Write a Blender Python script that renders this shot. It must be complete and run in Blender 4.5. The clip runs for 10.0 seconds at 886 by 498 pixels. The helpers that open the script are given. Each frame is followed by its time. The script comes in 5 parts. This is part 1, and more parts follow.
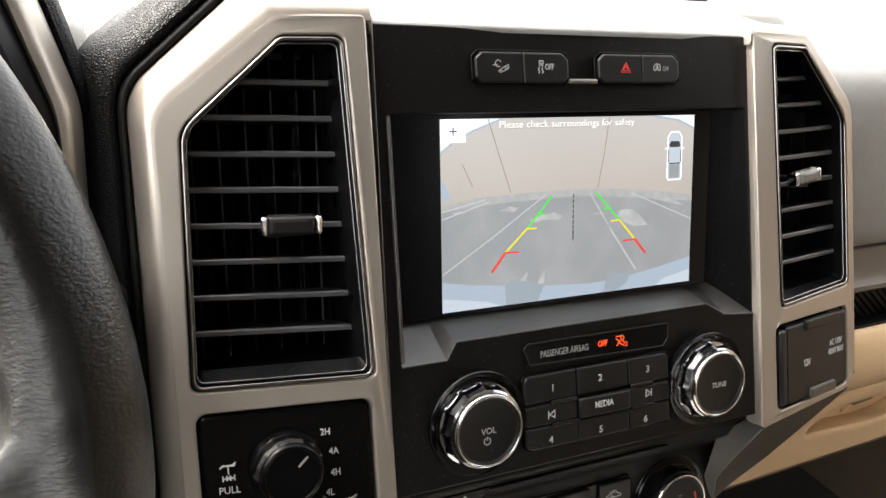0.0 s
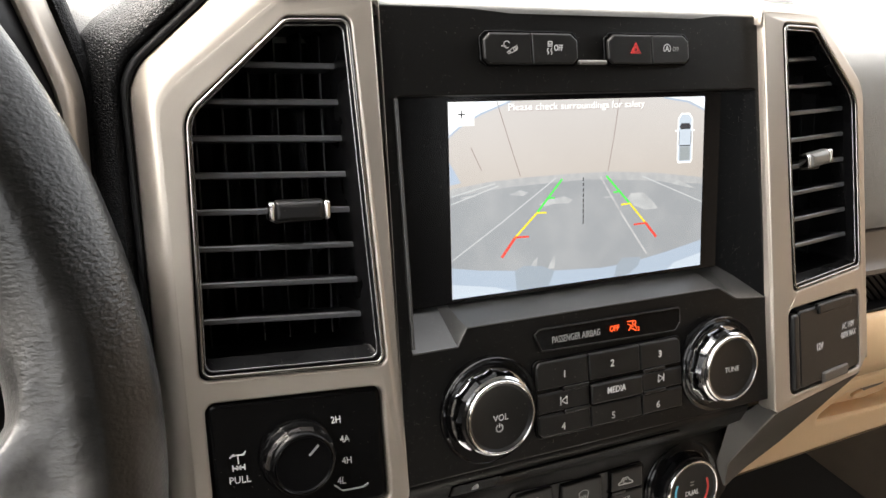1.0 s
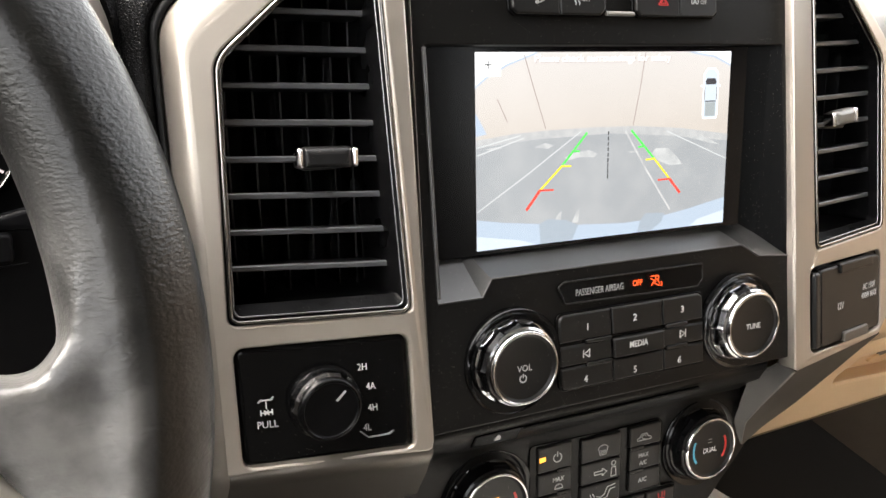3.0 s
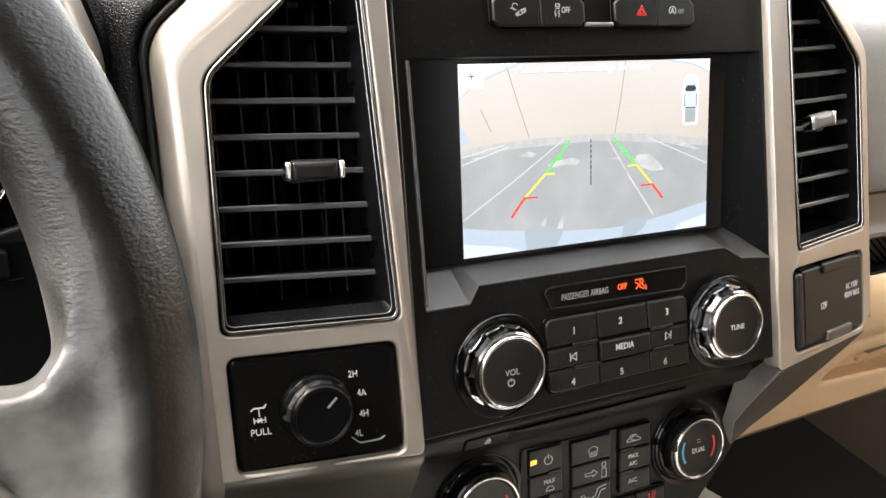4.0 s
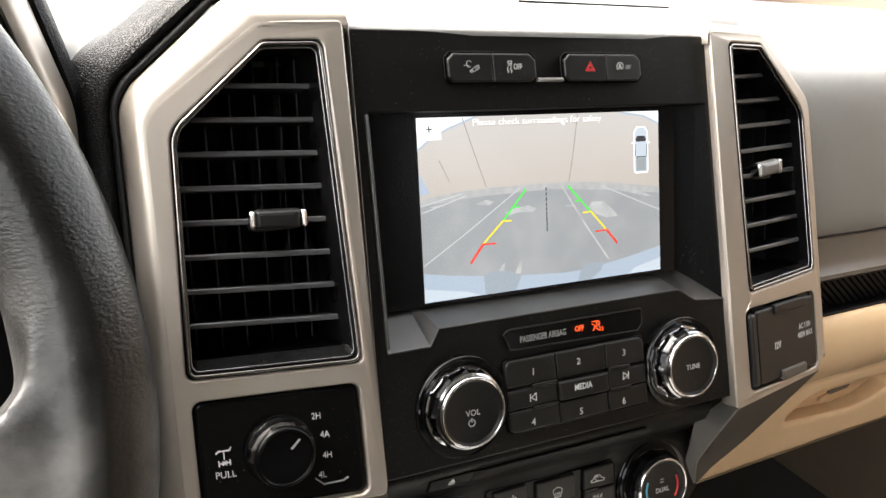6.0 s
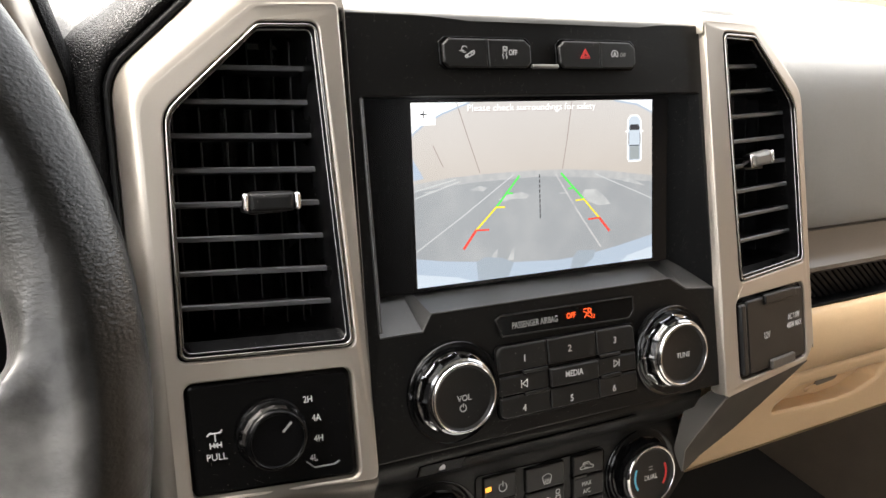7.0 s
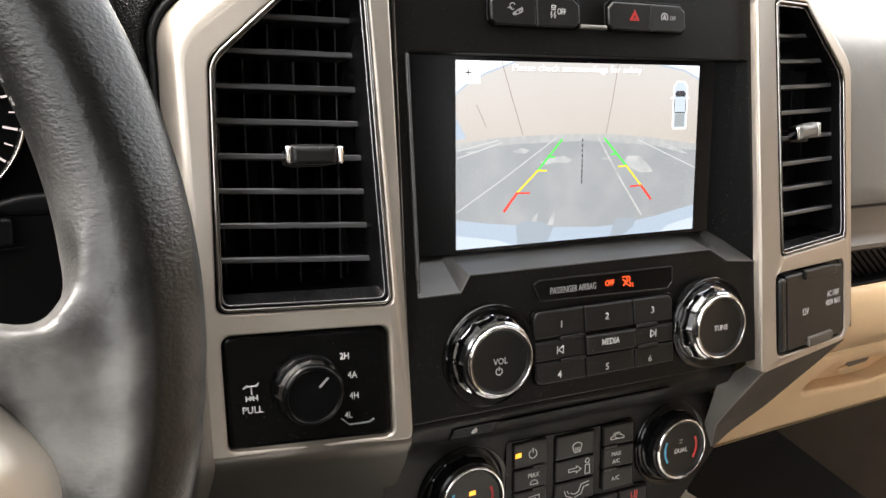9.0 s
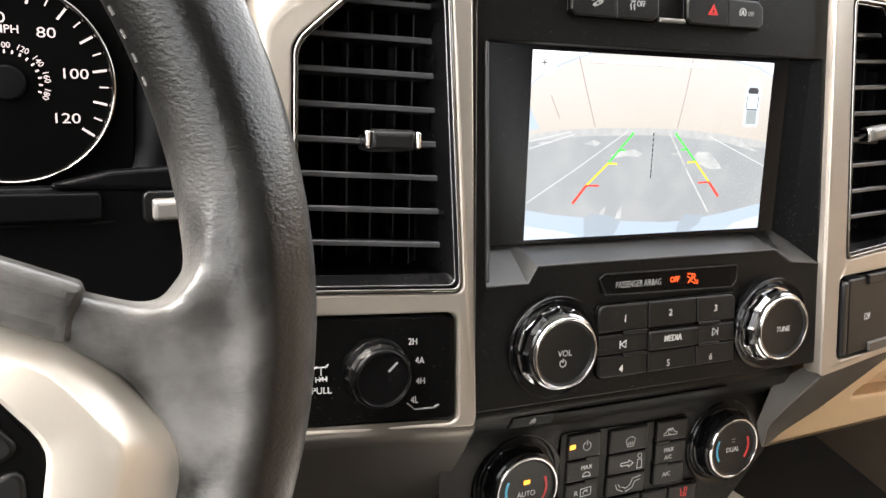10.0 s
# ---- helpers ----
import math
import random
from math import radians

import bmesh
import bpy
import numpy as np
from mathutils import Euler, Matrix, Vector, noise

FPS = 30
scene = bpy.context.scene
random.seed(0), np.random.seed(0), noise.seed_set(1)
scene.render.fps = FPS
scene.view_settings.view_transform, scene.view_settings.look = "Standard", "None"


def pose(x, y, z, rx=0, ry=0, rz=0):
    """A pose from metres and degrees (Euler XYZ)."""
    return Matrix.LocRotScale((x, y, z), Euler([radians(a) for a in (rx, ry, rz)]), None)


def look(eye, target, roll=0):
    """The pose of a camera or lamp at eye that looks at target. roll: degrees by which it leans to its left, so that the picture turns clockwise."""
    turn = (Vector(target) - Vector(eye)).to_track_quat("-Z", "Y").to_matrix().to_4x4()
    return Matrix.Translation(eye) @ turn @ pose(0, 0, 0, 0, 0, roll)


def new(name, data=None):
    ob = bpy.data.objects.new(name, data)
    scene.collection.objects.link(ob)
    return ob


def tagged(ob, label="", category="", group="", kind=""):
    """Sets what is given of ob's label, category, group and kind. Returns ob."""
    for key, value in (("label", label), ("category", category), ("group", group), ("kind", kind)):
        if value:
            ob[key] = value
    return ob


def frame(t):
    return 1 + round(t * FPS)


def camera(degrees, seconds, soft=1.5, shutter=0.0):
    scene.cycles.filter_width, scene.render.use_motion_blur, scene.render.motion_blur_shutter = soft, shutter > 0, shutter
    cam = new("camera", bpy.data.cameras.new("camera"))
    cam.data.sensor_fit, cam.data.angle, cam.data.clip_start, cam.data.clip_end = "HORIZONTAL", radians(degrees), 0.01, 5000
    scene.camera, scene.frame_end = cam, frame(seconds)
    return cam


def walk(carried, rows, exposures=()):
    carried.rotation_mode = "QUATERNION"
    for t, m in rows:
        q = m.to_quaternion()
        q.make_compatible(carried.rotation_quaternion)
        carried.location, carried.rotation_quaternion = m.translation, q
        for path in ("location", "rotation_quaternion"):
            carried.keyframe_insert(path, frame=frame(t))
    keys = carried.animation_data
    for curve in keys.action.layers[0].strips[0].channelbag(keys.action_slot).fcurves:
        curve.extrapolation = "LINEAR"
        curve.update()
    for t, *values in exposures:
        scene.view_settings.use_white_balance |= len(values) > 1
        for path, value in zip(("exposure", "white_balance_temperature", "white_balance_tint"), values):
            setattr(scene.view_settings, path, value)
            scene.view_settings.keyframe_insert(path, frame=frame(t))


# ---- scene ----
# The dashboard is laid out in millimetres in the plane of its touch screen (x right, y into the dash, z up the panel).
# G leans that plane back and lifts it to its height above the cab floor.
LEAN_BACK = -15.0
G = pose(0, 0, 0.95, LEAN_BACK, 0, 0)
MM = 0.001
EXPOSURE = 3.6
GAIN = [(0.0, -0.22), (1.0, 0.0), (2.5, 0.29), (4.5, 0.33), (5.0, 0.34), (5.5, -0.02), (7.0, 0.02), (9.0, 0.17), (10.0, 0.45)]
cam = camera(57.21, 10.0)
ROWS = [
    (0, -0.2746, -0.3852, 0.0555, -26.05, -9.53, -0.82),
    (0.1, -0.2748, -0.3839, 0.0548, -26.42, -9.50, -0.87),
    (0.2, -0.2750, -0.3825, 0.0541, -26.56, -9.22, -0.92),
    (0.3, -0.2753, -0.3814, 0.0535, -26.42, -9.16, -0.96),
    (0.4, -0.2754, -0.3805, 0.0529, -26.25, -9.45, -0.99),
    (0.5, -0.2756, -0.3798, 0.0523, -26.51, -9.81, -1.01),
    (0.6, -0.2757, -0.3794, 0.0518, -26.64, -9.85, -1.05),
    (0.7, -0.2758, -0.3792, 0.0513, -26.47, -9.83, -1.14),
    (0.8, -0.2760, -0.3790, 0.0509, -26.35, -9.94, -1.26),
    (0.9, -0.2761, -0.3788, 0.0507, -26.14, -10.07, -1.36),
    (1, -0.2763, -0.3784, 0.0506, -25.97, -10.04, -1.44),
    (1.1, -0.2765, -0.3777, 0.0507, -25.44, -9.89, -1.43),
    (1.2, -0.2768, -0.3767, 0.0508, -25.19, -9.96, -1.31),
    (1.3, -0.2771, -0.3757, 0.0508, -25.24, -10.06, -1.16),
    (1.4, -0.2773, -0.3748, 0.0504, -25.49, -10.45, -1.03),
    (1.5, -0.2775, -0.3743, 0.0495, -25.50, -10.59, -0.98),
    (1.6, -0.2776, -0.3738, 0.0477, -25.24, -10.62, -1.00),
    (1.7, -0.2776, -0.3731, 0.0450, -25.34, -10.86, -1.06),
    (1.8, -0.2777, -0.3724, 0.0422, -25.55, -11.07, -1.11),
    (1.9, -0.2779, -0.3718, 0.0400, -25.47, -11.00, -1.15),
    (2, -0.2783, -0.3716, 0.0391, -25.24, -11.27, -1.15),
    (2.1, -0.2794, -0.3718, 0.0390, -25.24, -11.67, -1.11),
    (2.2, -0.2815, -0.3721, 0.0388, -25.47, -12.00, -1.07),
    (2.3, -0.2837, -0.3727, 0.0387, -25.23, -11.49, -1.02),
    (2.4, -0.2855, -0.3734, 0.0385, -24.95, -11.18, -0.99),
    (2.5, -0.2863, -0.3740, 0.0383, -25.25, -11.64, -0.98),
    (2.6, -0.2863, -0.3746, 0.0383, -25.51, -11.87, -0.98),
    (2.7, -0.2863, -0.3751, 0.0382, -25.53, -11.86, -0.99),
    (3.8, -0.2858, -0.3840, 0.0409, -25.14, -11.35, -1.79),
    (3.9, -0.2857, -0.3855, 0.0408, -25.32, -11.31, -1.95),
    (4, -0.2856, -0.3872, 0.0406, -25.66, -11.25, -2.12),
    (4.1, -0.2854, -0.3892, 0.0401, -26.05, -10.99, -2.29),
    (4.2, -0.2849, -0.3913, 0.0397, -26.37, -11.08, -2.45),
    (4.3, -0.2844, -0.3936, 0.0391, -26.57, -10.96, -2.60),
    (4.4, -0.2839, -0.3961, 0.0385, -26.53, -10.73, -2.73),
    (4.5, -0.2833, -0.3987, 0.0380, -26.60, -10.80, -2.84),
    (4.6, -0.2828, -0.4015, 0.0378, -26.52, -10.43, -2.93),
    (4.7, -0.2824, -0.4042, 0.0378, -26.47, -10.31, -3.01),
    (4.8, -0.2821, -0.4064, 0.0381, -26.62, -10.31, -3.08),
    (4.9, -0.2819, -0.4080, 0.0384, -26.71, -10.01, -3.13),
    (5, -0.2818, -0.4087, 0.0386, -27.09, -9.71, -3.18),
    (5.1, -0.2818, -0.4088, 0.0387, -27.30, -9.01, -3.22),
    (5.2, -0.2819, -0.4088, 0.0387, -27.40, -8.56, -3.26),
    (5.3, -0.2820, -0.4088, 0.0388, -27.54, -8.43, -3.27),
    (5.4, -0.2821, -0.4088, 0.0388, -27.63, -8.09, -3.25),
    (5.5, -0.2822, -0.4088, 0.0388, -27.51, -7.79, -3.18),
    (5.6, -0.2823, -0.4088, 0.0388, -27.25, -7.56, -3.08),
    (5.7, -0.2824, -0.4088, 0.0387, -27.12, -7.53, -2.98),
    (6.8, -0.2843, -0.4083, 0.0358, -27.54, -7.48, -2.05),
    (6.9, -0.2845, -0.4082, 0.0354, -27.71, -8.04, -2.00),
    (7, -0.2848, -0.4081, 0.0351, -27.76, -8.13, -1.96),
    (7.1, -0.2851, -0.4079, 0.0348, -27.33, -8.01, -1.93),
    (7.2, -0.2854, -0.4076, 0.0346, -27.22, -8.02, -1.91),
    (7.3, -0.2857, -0.4073, 0.0344, -27.39, -8.16, -1.89),
    (7.5, -0.2861, -0.4068, 0.0339, -27.70, -8.43, -1.87),
    (7.6, -0.2862, -0.4069, 0.0335, -27.62, -8.46, -1.89),
    (7.7, -0.2862, -0.4072, 0.0331, -27.41, -8.24, -1.92),
    (7.8, -0.2862, -0.4078, 0.0327, -27.02, -8.15, -1.98),
    (8, -0.2865, -0.4083, 0.0321, -27.45, -8.77, -2.08),
    (8.1, -0.2871, -0.4083, 0.0320, -27.34, -8.66, -2.10),
    (8.2, -0.2883, -0.4083, 0.0319, -26.95, -8.60, -2.10),
    (8.3, -0.2897, -0.4082, 0.0317, -26.67, -8.62, -2.05),
    (8.4, -0.2911, -0.4081, 0.0313, -26.59, -8.70, -1.96),
    (8.5, -0.2922, -0.4079, 0.0307, -27.10, -9.05, -1.82),
    (8.6, -0.2927, -0.4072, 0.0296, -27.08, -8.77, -1.62),
    (8.7, -0.2929, -0.4059, 0.0283, -26.18, -7.98, -1.34),
    (8.8, -0.2929, -0.4039, 0.0271, -25.47, -7.85, -1.03),
    (8.9, -0.2930, -0.4012, 0.0264, -25.68, -8.57, -0.67),
    (9, -0.2936, -0.3979, 0.0264, -26.49, -9.83, -0.30),
    (9.1, -0.2965, -0.3941, 0.0271, -26.80, -10.07, 0.08),
    (9.2, -0.3022, -0.3902, 0.0281, -26.51, -9.54, 0.45),
    (9.3, -0.3088, -0.3867, 0.0289, -25.87, -9.39, 0.80),
    (9.4, -0.3142, -0.3840, 0.0295, -25.50, -9.69, 1.11),
    (9.5, -0.3164, -0.3831, 0.0298, -25.48, -10.26, 1.38),
    (9.6, -0.3163, -0.3833, 0.0297, -25.14, -10.60, 1.57),
    (9.7, -0.3162, -0.3840, 0.0295, -24.84, -10.76, 1.69),
    (9.8, -0.3159, -0.3851, 0.0292, -24.31, -10.78, 1.74),
    (9.9, -0.3156, -0.3863, 0.0289, -24.34, -10.66, 1.76),
    (10, -0.3152, -0.3877, 0.0285, -24.73, -10.98, 1.76),
]
walk(cam, [(t, G @ pose(x, y, z, 0, 0, yaw) @ pose(0, 0, 0, 90 + pitch, 0, 0) @ pose(0, 0, 0, 0, 0, roll)) for t, x, y, z, yaw, pitch, roll in ROWS], [(t, EXPOSURE + s, 6980, 10) for t, s in GAIN])

# ---- sky and sun ----
world = bpy.data.worlds.new("sky")
scene.world = world
world.use_nodes = True
wn = world.node_tree.nodes
sky = wn.new("ShaderNodeTexSky")
sky.sky_type = "NISHITA"
sky.sun_disc = False
sky.sun_elevation, sky.sun_rotation = radians(48), radians(-54.5)
sky.dust_density = 4.0
sky.ozone_density = 0.4
desat = wn.new("ShaderNodeHueSaturation")
desat.inputs["Saturation"].default_value = 0.25
world.node_tree.links.new(sky.outputs[0], desat.inputs["Color"])
world.node_tree.links.new(desat.outputs[0], wn["Background"].inputs[0])
wn["Background"].inputs[1].default_value = 0.15
sun_data = bpy.data.lights.new("sun", "SUN")
sun_data.energy, sun_data.angle, sun_data.color = 0.8, radians(26), (1.0, 0.96, 0.90)
sun = new("sun", sun_data)
sun.matrix_world = look((-4.2, 3.0, 6.7), (0, 0, 0.9))


# ---- materials ----
def mat(name, base, rough=0.5, metal=0.0, vary=0.12, grain=900.0, bump=0.0, bump_scale=700.0, dust=0.0, leather=False, gloss=0.5, wrinkled=False):
    """A procedural surface: base colour with mottling at two scales, roughness wear, fine relief and loose dust."""
    m = bpy.data.materials.new(name)
    m.use_nodes = True
    n, ln = m.node_tree.nodes, m.node_tree.links.new
    b = n["Principled BSDF"]
    b.inputs["Metallic"].default_value = metal
    b.inputs["Specular IOR Level"].default_value = gloss
    co = n.new("ShaderNodeTexCoord")
    fine, broad = n.new("ShaderNodeTexNoise"), n.new("ShaderNodeTexNoise")
    fine.inputs["Scale"].default_value, broad.inputs["Scale"].default_value = grain, 28.0
    fine.inputs["Detail"].default_value, broad.inputs["Detail"].default_value = 4.0, 3.0
    for t in (fine, broad):
        ln(co.outputs["Object"], t.inputs["Vector"])
    add = n.new("ShaderNodeMath")
    add.operation = "ADD"
    ln(fine.outputs["Fac"], add.inputs[0])
    ln(broad.outputs["Fac"], add.inputs[1])
    ramp = n.new("ShaderNodeMapRange")
    ramp.inputs["From Min"].default_value, ramp.inputs["From Max"].default_value = (0.8, 1.2) if leather else (0.6, 1.4)
    ln(add.outputs[0], ramp.inputs["Value"])
    mix = n.new("ShaderNodeMix")
    mix.data_type = "RGBA"
    mix.inputs["A"].default_value = (*[c * (1 - vary) for c in base], 1)
    mix.inputs["B"].default_value = (*[min(1.0, c * (1 + vary)) for c in base], 1)
    ln(ramp.outputs[0], mix.inputs["Factor"])
    colour = mix.outputs["Result"]
    rr = n.new("ShaderNodeMapRange")
    rr.inputs["To Min"].default_value, rr.inputs["To Max"].default_value = max(0.02, rough * (0.7 if leather else 0.85)), min(1.0, rough * (1.35 if leather else 1.15))
    ln(broad.outputs["Fac"], rr.inputs["Value"])
    ln(rr.outputs[0], b.inputs["Roughness"])
    if dust:
        v = n.new("ShaderNodeTexVoronoi")
        v.inputs["Scale"].default_value = 850.0
        ln(co.outputs["Object"], v.inputs["Vector"])
        spots = n.new("ShaderNodeMapRange")
        spots.inputs["From Min"].default_value, spots.inputs["From Max"].default_value = 0.16, 0.07
        ln(v.outputs["Distance"], spots.inputs["Value"])
        pick = n.new("ShaderNodeSeparateColor")
        ln(v.outputs["Color"], pick.inputs[0])
        few = n.new("ShaderNodeMath")
        few.operation = "GREATER_THAN"
        # specks gather in patches
        thin = n.new("ShaderNodeMath")
        thin.operation = "MULTIPLY_ADD"
        thin.inputs[1].default_value, thin.inputs[2].default_value = -1.6, 1.8 - dust
        ln(broad.outputs["Fac"], thin.inputs[0])
        ln(pick.outputs[0], few.inputs[0])
        ln(thin.outputs[0], few.inputs[1])
        both = n.new("ShaderNodeMath")
        both.operation = "MULTIPLY"
        ln(spots.outputs[0], both.inputs[0])
        ln(few.outputs[0], both.inputs[1])
        dm = n.new("ShaderNodeMix")
        dm.data_type = "RGBA"
        dm.inputs["B"].default_value = (0.22, 0.205, 0.19, 1)
        ln(both.outputs[0], dm.inputs["Factor"])
        ln(colour, dm.inputs["A"])
        colour = dm.outputs["Result"]
    ln(colour, b.inputs["Base Color"])
    if bump:
        bp = n.new("ShaderNodeBump")
        bp.inputs["Distance"].default_value = 0.0006
        bp.inputs["Strength"].default_value = bump
        if wrinkled:
            # short wrinkles that run across the rim
            across, h = n.new("ShaderNodeMapping"), n.new("ShaderNodeTexNoise")
            across.inputs["Scale"].default_value = (0.55, 0.8, 1.0)
            h.inputs["Scale"].default_value, h.inputs["Detail"].default_value, h.inputs["Distortion"].default_value = bump_scale, 1.5, 0.15
            ln(co.outputs["Object"], across.inputs["Vector"])
            ln(across.outputs[0], h.inputs["Vector"])
            ln(h.outputs["Fac"], bp.inputs["Height"])
        elif leather:
            v = n.new("ShaderNodeTexVoronoi")
            v.feature = "DISTANCE_TO_EDGE"
            v.inputs["Scale"].default_value = bump_scale
            warp = n.new("ShaderNodeMix")
            warp.data_type = "VECTOR"
            warp.inputs["Factor"].default_value = 0.0013
            wob = n.new("ShaderNodeTexNoise")
            wob.inputs["Scale"].default_value = 180.0
            ln(co.outputs["Object"], wob.inputs["Vector"])
            ln(co.outputs["Object"], warp.inputs["A"])
            ln(wob.outputs["Color"], warp.inputs["B"])
            ln(warp.outputs["Result"], v.inputs["Vector"])
            # creases between the grains of the hide
            crease = n.new("ShaderNodeMapRange")
            crease.interpolation_type = "SMOOTHSTEP"
            crease.inputs["From Max"].default_value = 0.28
            ln(v.outputs["Distance"], crease.inputs["Value"])
            ln(crease.outputs[0], bp.inputs["Height"])
        else:
            h = n.new("ShaderNodeTexNoise")
            h.inputs["Scale"].default_value = bump_scale
            h.inputs["Detail"].default_value = 3.0
            ln(co.outputs["Object"], h.inputs["Vector"])
            ln(h.outputs["Fac"], bp.inputs["Height"])
        ln(bp.outputs[0], b.inputs["Normal"])
    return m


def glow(name, colour, strength, mottled=0.0, second=None, scale=60.0, rise=None):
    """A lit display colour, mottled between two tones where the picture on the screen is."""
    m = bpy.data.materials.new(name)
    m.use_nodes = True
    n, ln = m.node_tree.nodes, m.node_tree.links.new
    b = n["Principled BSDF"]
    b.inputs["Base Color"].default_value = (0.01, 0.01, 0.01, 1)
    b.inputs["Roughness"].default_value = 0.25
    colour = (colour[0] * 0.96, colour[1], colour[2] * 1.04)
    second = second and (second[0] * 0.96, second[1], second[2] * 1.04)
    rise = rise and (rise[0] * 0.96, rise[1], rise[2] * 1.04)
    b.inputs["Emission Color"].default_value = (*colour, 1)
    b.inputs["Emission Strength"].default_value = strength
    if second:
        co, t = n.new("ShaderNodeTexCoord"), n.new("ShaderNodeTexNoise")
        t.inputs["Scale"].default_value, t.inputs["Detail"].default_value = scale, 6.0
        ln(co.outputs["Object"], t.inputs["Vector"])
        r = n.new("ShaderNodeMapRange")
        r.inputs["From Min"].default_value, r.inputs["From Max"].default_value = mottled - 0.12, mottled + 0.14
        ln(t.outputs["Fac"], r.inputs["Value"])
        mx = n.new("ShaderNodeMix")
        mx.data_type = "RGBA"
        mx.inputs["A"].default_value, mx.inputs["B"].default_value = (*colour, 1), (*second, 1)
        ln(r.outputs[0], mx.inputs["Factor"])
        out = mx.outputs["Result"]
        if rise:
            sep, up, hi = n.new("ShaderNodeSeparateXYZ"), n.new("ShaderNodeMapRange"), n.new("ShaderNodeMix")
            ln(co.outputs["Object"], sep.inputs[0])
            up.inputs["From Min"].default_value, up.inputs["From Max"].default_value = 0.008, 0.056
            ln(sep.outputs["Z"], up.inputs["Value"])
            hi.data_type = "RGBA"
            hi.inputs["B"].default_value = (*rise, 1)
            ln(up.outputs[0], hi.inputs["Factor"])
            ln(out, hi.inputs["A"])
            out = hi.outputs["Result"]
        ln(out, b.inputs["Emission Color"])
    return m


CHAMPAGNE = mat("champagne_paint", (0.375, 0.338, 0.296), 0.40, 0.8, 0.04, 2500, 0.04, 2500)
# cheek paint darkened from the champagne to stand for shade under the trims
CHEEKSHADE = mat("shade_darkened_satin_paint", (0.13, 0.117, 0.102), 0.42, 0.8, 0.05, 2500, 0.04, 2500)
# darker still, for the deeper shade on the cheek's return
RETURNSHADE = mat("deep_shade_satin_paint", (0.05, 0.048, 0.045), 0.42, 0.4, 0.06, 2500, 0.04, 2500)
# champagne lightened to stand for the strong light on the wheel spoke
LITCHAMPAGNE = mat("lit_champagne_paint", (0.72, 0.66, 0.58), 0.34, 0.6, 0.03, 2500, 0.03, 2500)
FASCIA = mat("black_grained_plastic", (0.0038, 0.0036, 0.0034), 0.40, 0, 0.25, 1500, 0.12, 2600, dust=0.3, gloss=0.15)
BUTTON = mat("soft_black_plastic", (0.0045, 0.0043, 0.0041), 0.42, 0, 0.2, 1500, 0.06, 3000, dust=0.03, gloss=0.26)
PIANO = mat("satin_black_plastic", (0.0022, 0.0022, 0.0023), 0.20, 0, 0.2, 1200, 0.02, 2500, dust=0.02, gloss=0.10)
VENTBLACK = mat("matt_black_plastic", (0.0065, 0.0065, 0.0068), 0.3, 0, 0.2, 1200, 0.05, 2000, dust=0.05, gloss=0.25)
# paler than the slats, to paint the light their edges catch
EDGEGLINT = mat("pale_edge_glint", (0.052, 0.053, 0.056), 0.30, 0, 0.15, 1500, 0.03, 2500)
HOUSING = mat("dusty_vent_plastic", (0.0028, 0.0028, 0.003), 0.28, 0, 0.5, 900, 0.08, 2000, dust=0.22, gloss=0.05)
# black plastic lightened to grey for the sheen on ledge and bead
SHEENGREY = mat("sheen_grey_plastic", (0.030, 0.0298, 0.0295), 0.3, 0, 0.3, 1200, 0.1, 2400, dust=0.3, gloss=0.65)
RINGCHROME = mat("vent_ring_chrome", (0.22, 0.21, 0.198), 0.13, 1.0, 0.05, 800)
VANE = mat("gloss_vane_plastic", (0.009, 0.009, 0.0096), 0.2, 0, 0.2, 1500, 0.03, 2500)
# grey that paints the light lines on the vanes' front edges
VANEGLINT = mat("pale_vane_glint", (0.022, 0.0225, 0.024), 0.3, 0, 0.15, 1500)
CHROME = mat("chrome", (0.78, 0.77, 0.76), 0.07, 1.0, 0.03, 800)
BRIGHTCHROME = mat("bright_rim_chrome", (0.62, 0.615, 0.61), 0.12, 1.0, 0.03, 800)
DARKCHROME = mat("smoked_chrome", (0.21, 0.21, 0.215), 0.2, 1.0, 0.05, 800)
LEATHER = mat("worn_shaded_leather", (0.0026, 0.0025, 0.0024), 0.33, 0, 0.5, 500, 0.27, 1000, leather=True, gloss=0.4, wrinkled=True)
HOODLEATHER = mat("black_stitched_vinyl", (0.0036, 0.0036, 0.0039), 0.36, 0, 0.2, 600, 0.6, 650, leather=True, gloss=0.13)
DASHGREY = mat("grey_dash_vinyl", (0.158, 0.156, 0.148), 0.38, 0, 0.08, 700, 0.5, 900, leather=True, gloss=0.8)
BROWN = mat("brown_satin_strip", (0.095, 0.082, 0.070), 0.35, 0, 0.1, 900, 0.04, 1500)
TAN = mat("tan_plastic", (0.65, 0.455, 0.265), 0.42, 0, 0.06, 900, 0.12, 1800)
CHARCOAL = mat("charcoal_plastic", (0.046, 0.041, 0.036), 0.42, 0, 0.12, 1200, 0.12, 2000)
WHITEINK = mat("printed_grey_ink", (0.42, 0.42, 0.412), 0.6, 0, 0.08, 1500)
DIMINK = mat("worn_grey_ink", (0.2, 0.2, 0.196), 0.6, 0, 0.1, 1500)
REDINK = mat("red_ink", (0.5, 0.03, 0.03), 0.5, 0, 0.08, 1500)
BLUEINK = mat("blue_ink", (0.10, 0.45, 0.65), 0.5, 0, 0.08, 1500)
SILVER = mat("silver_paint", (0.34, 0.325, 0.305), 0.3, 0.6, 0.05, 1500)
PALEGREY = mat("pale_grey_plastic", (0.5, 0.485, 0.455), 0.42, 0, 0.06, 900, 0.1, 2000)
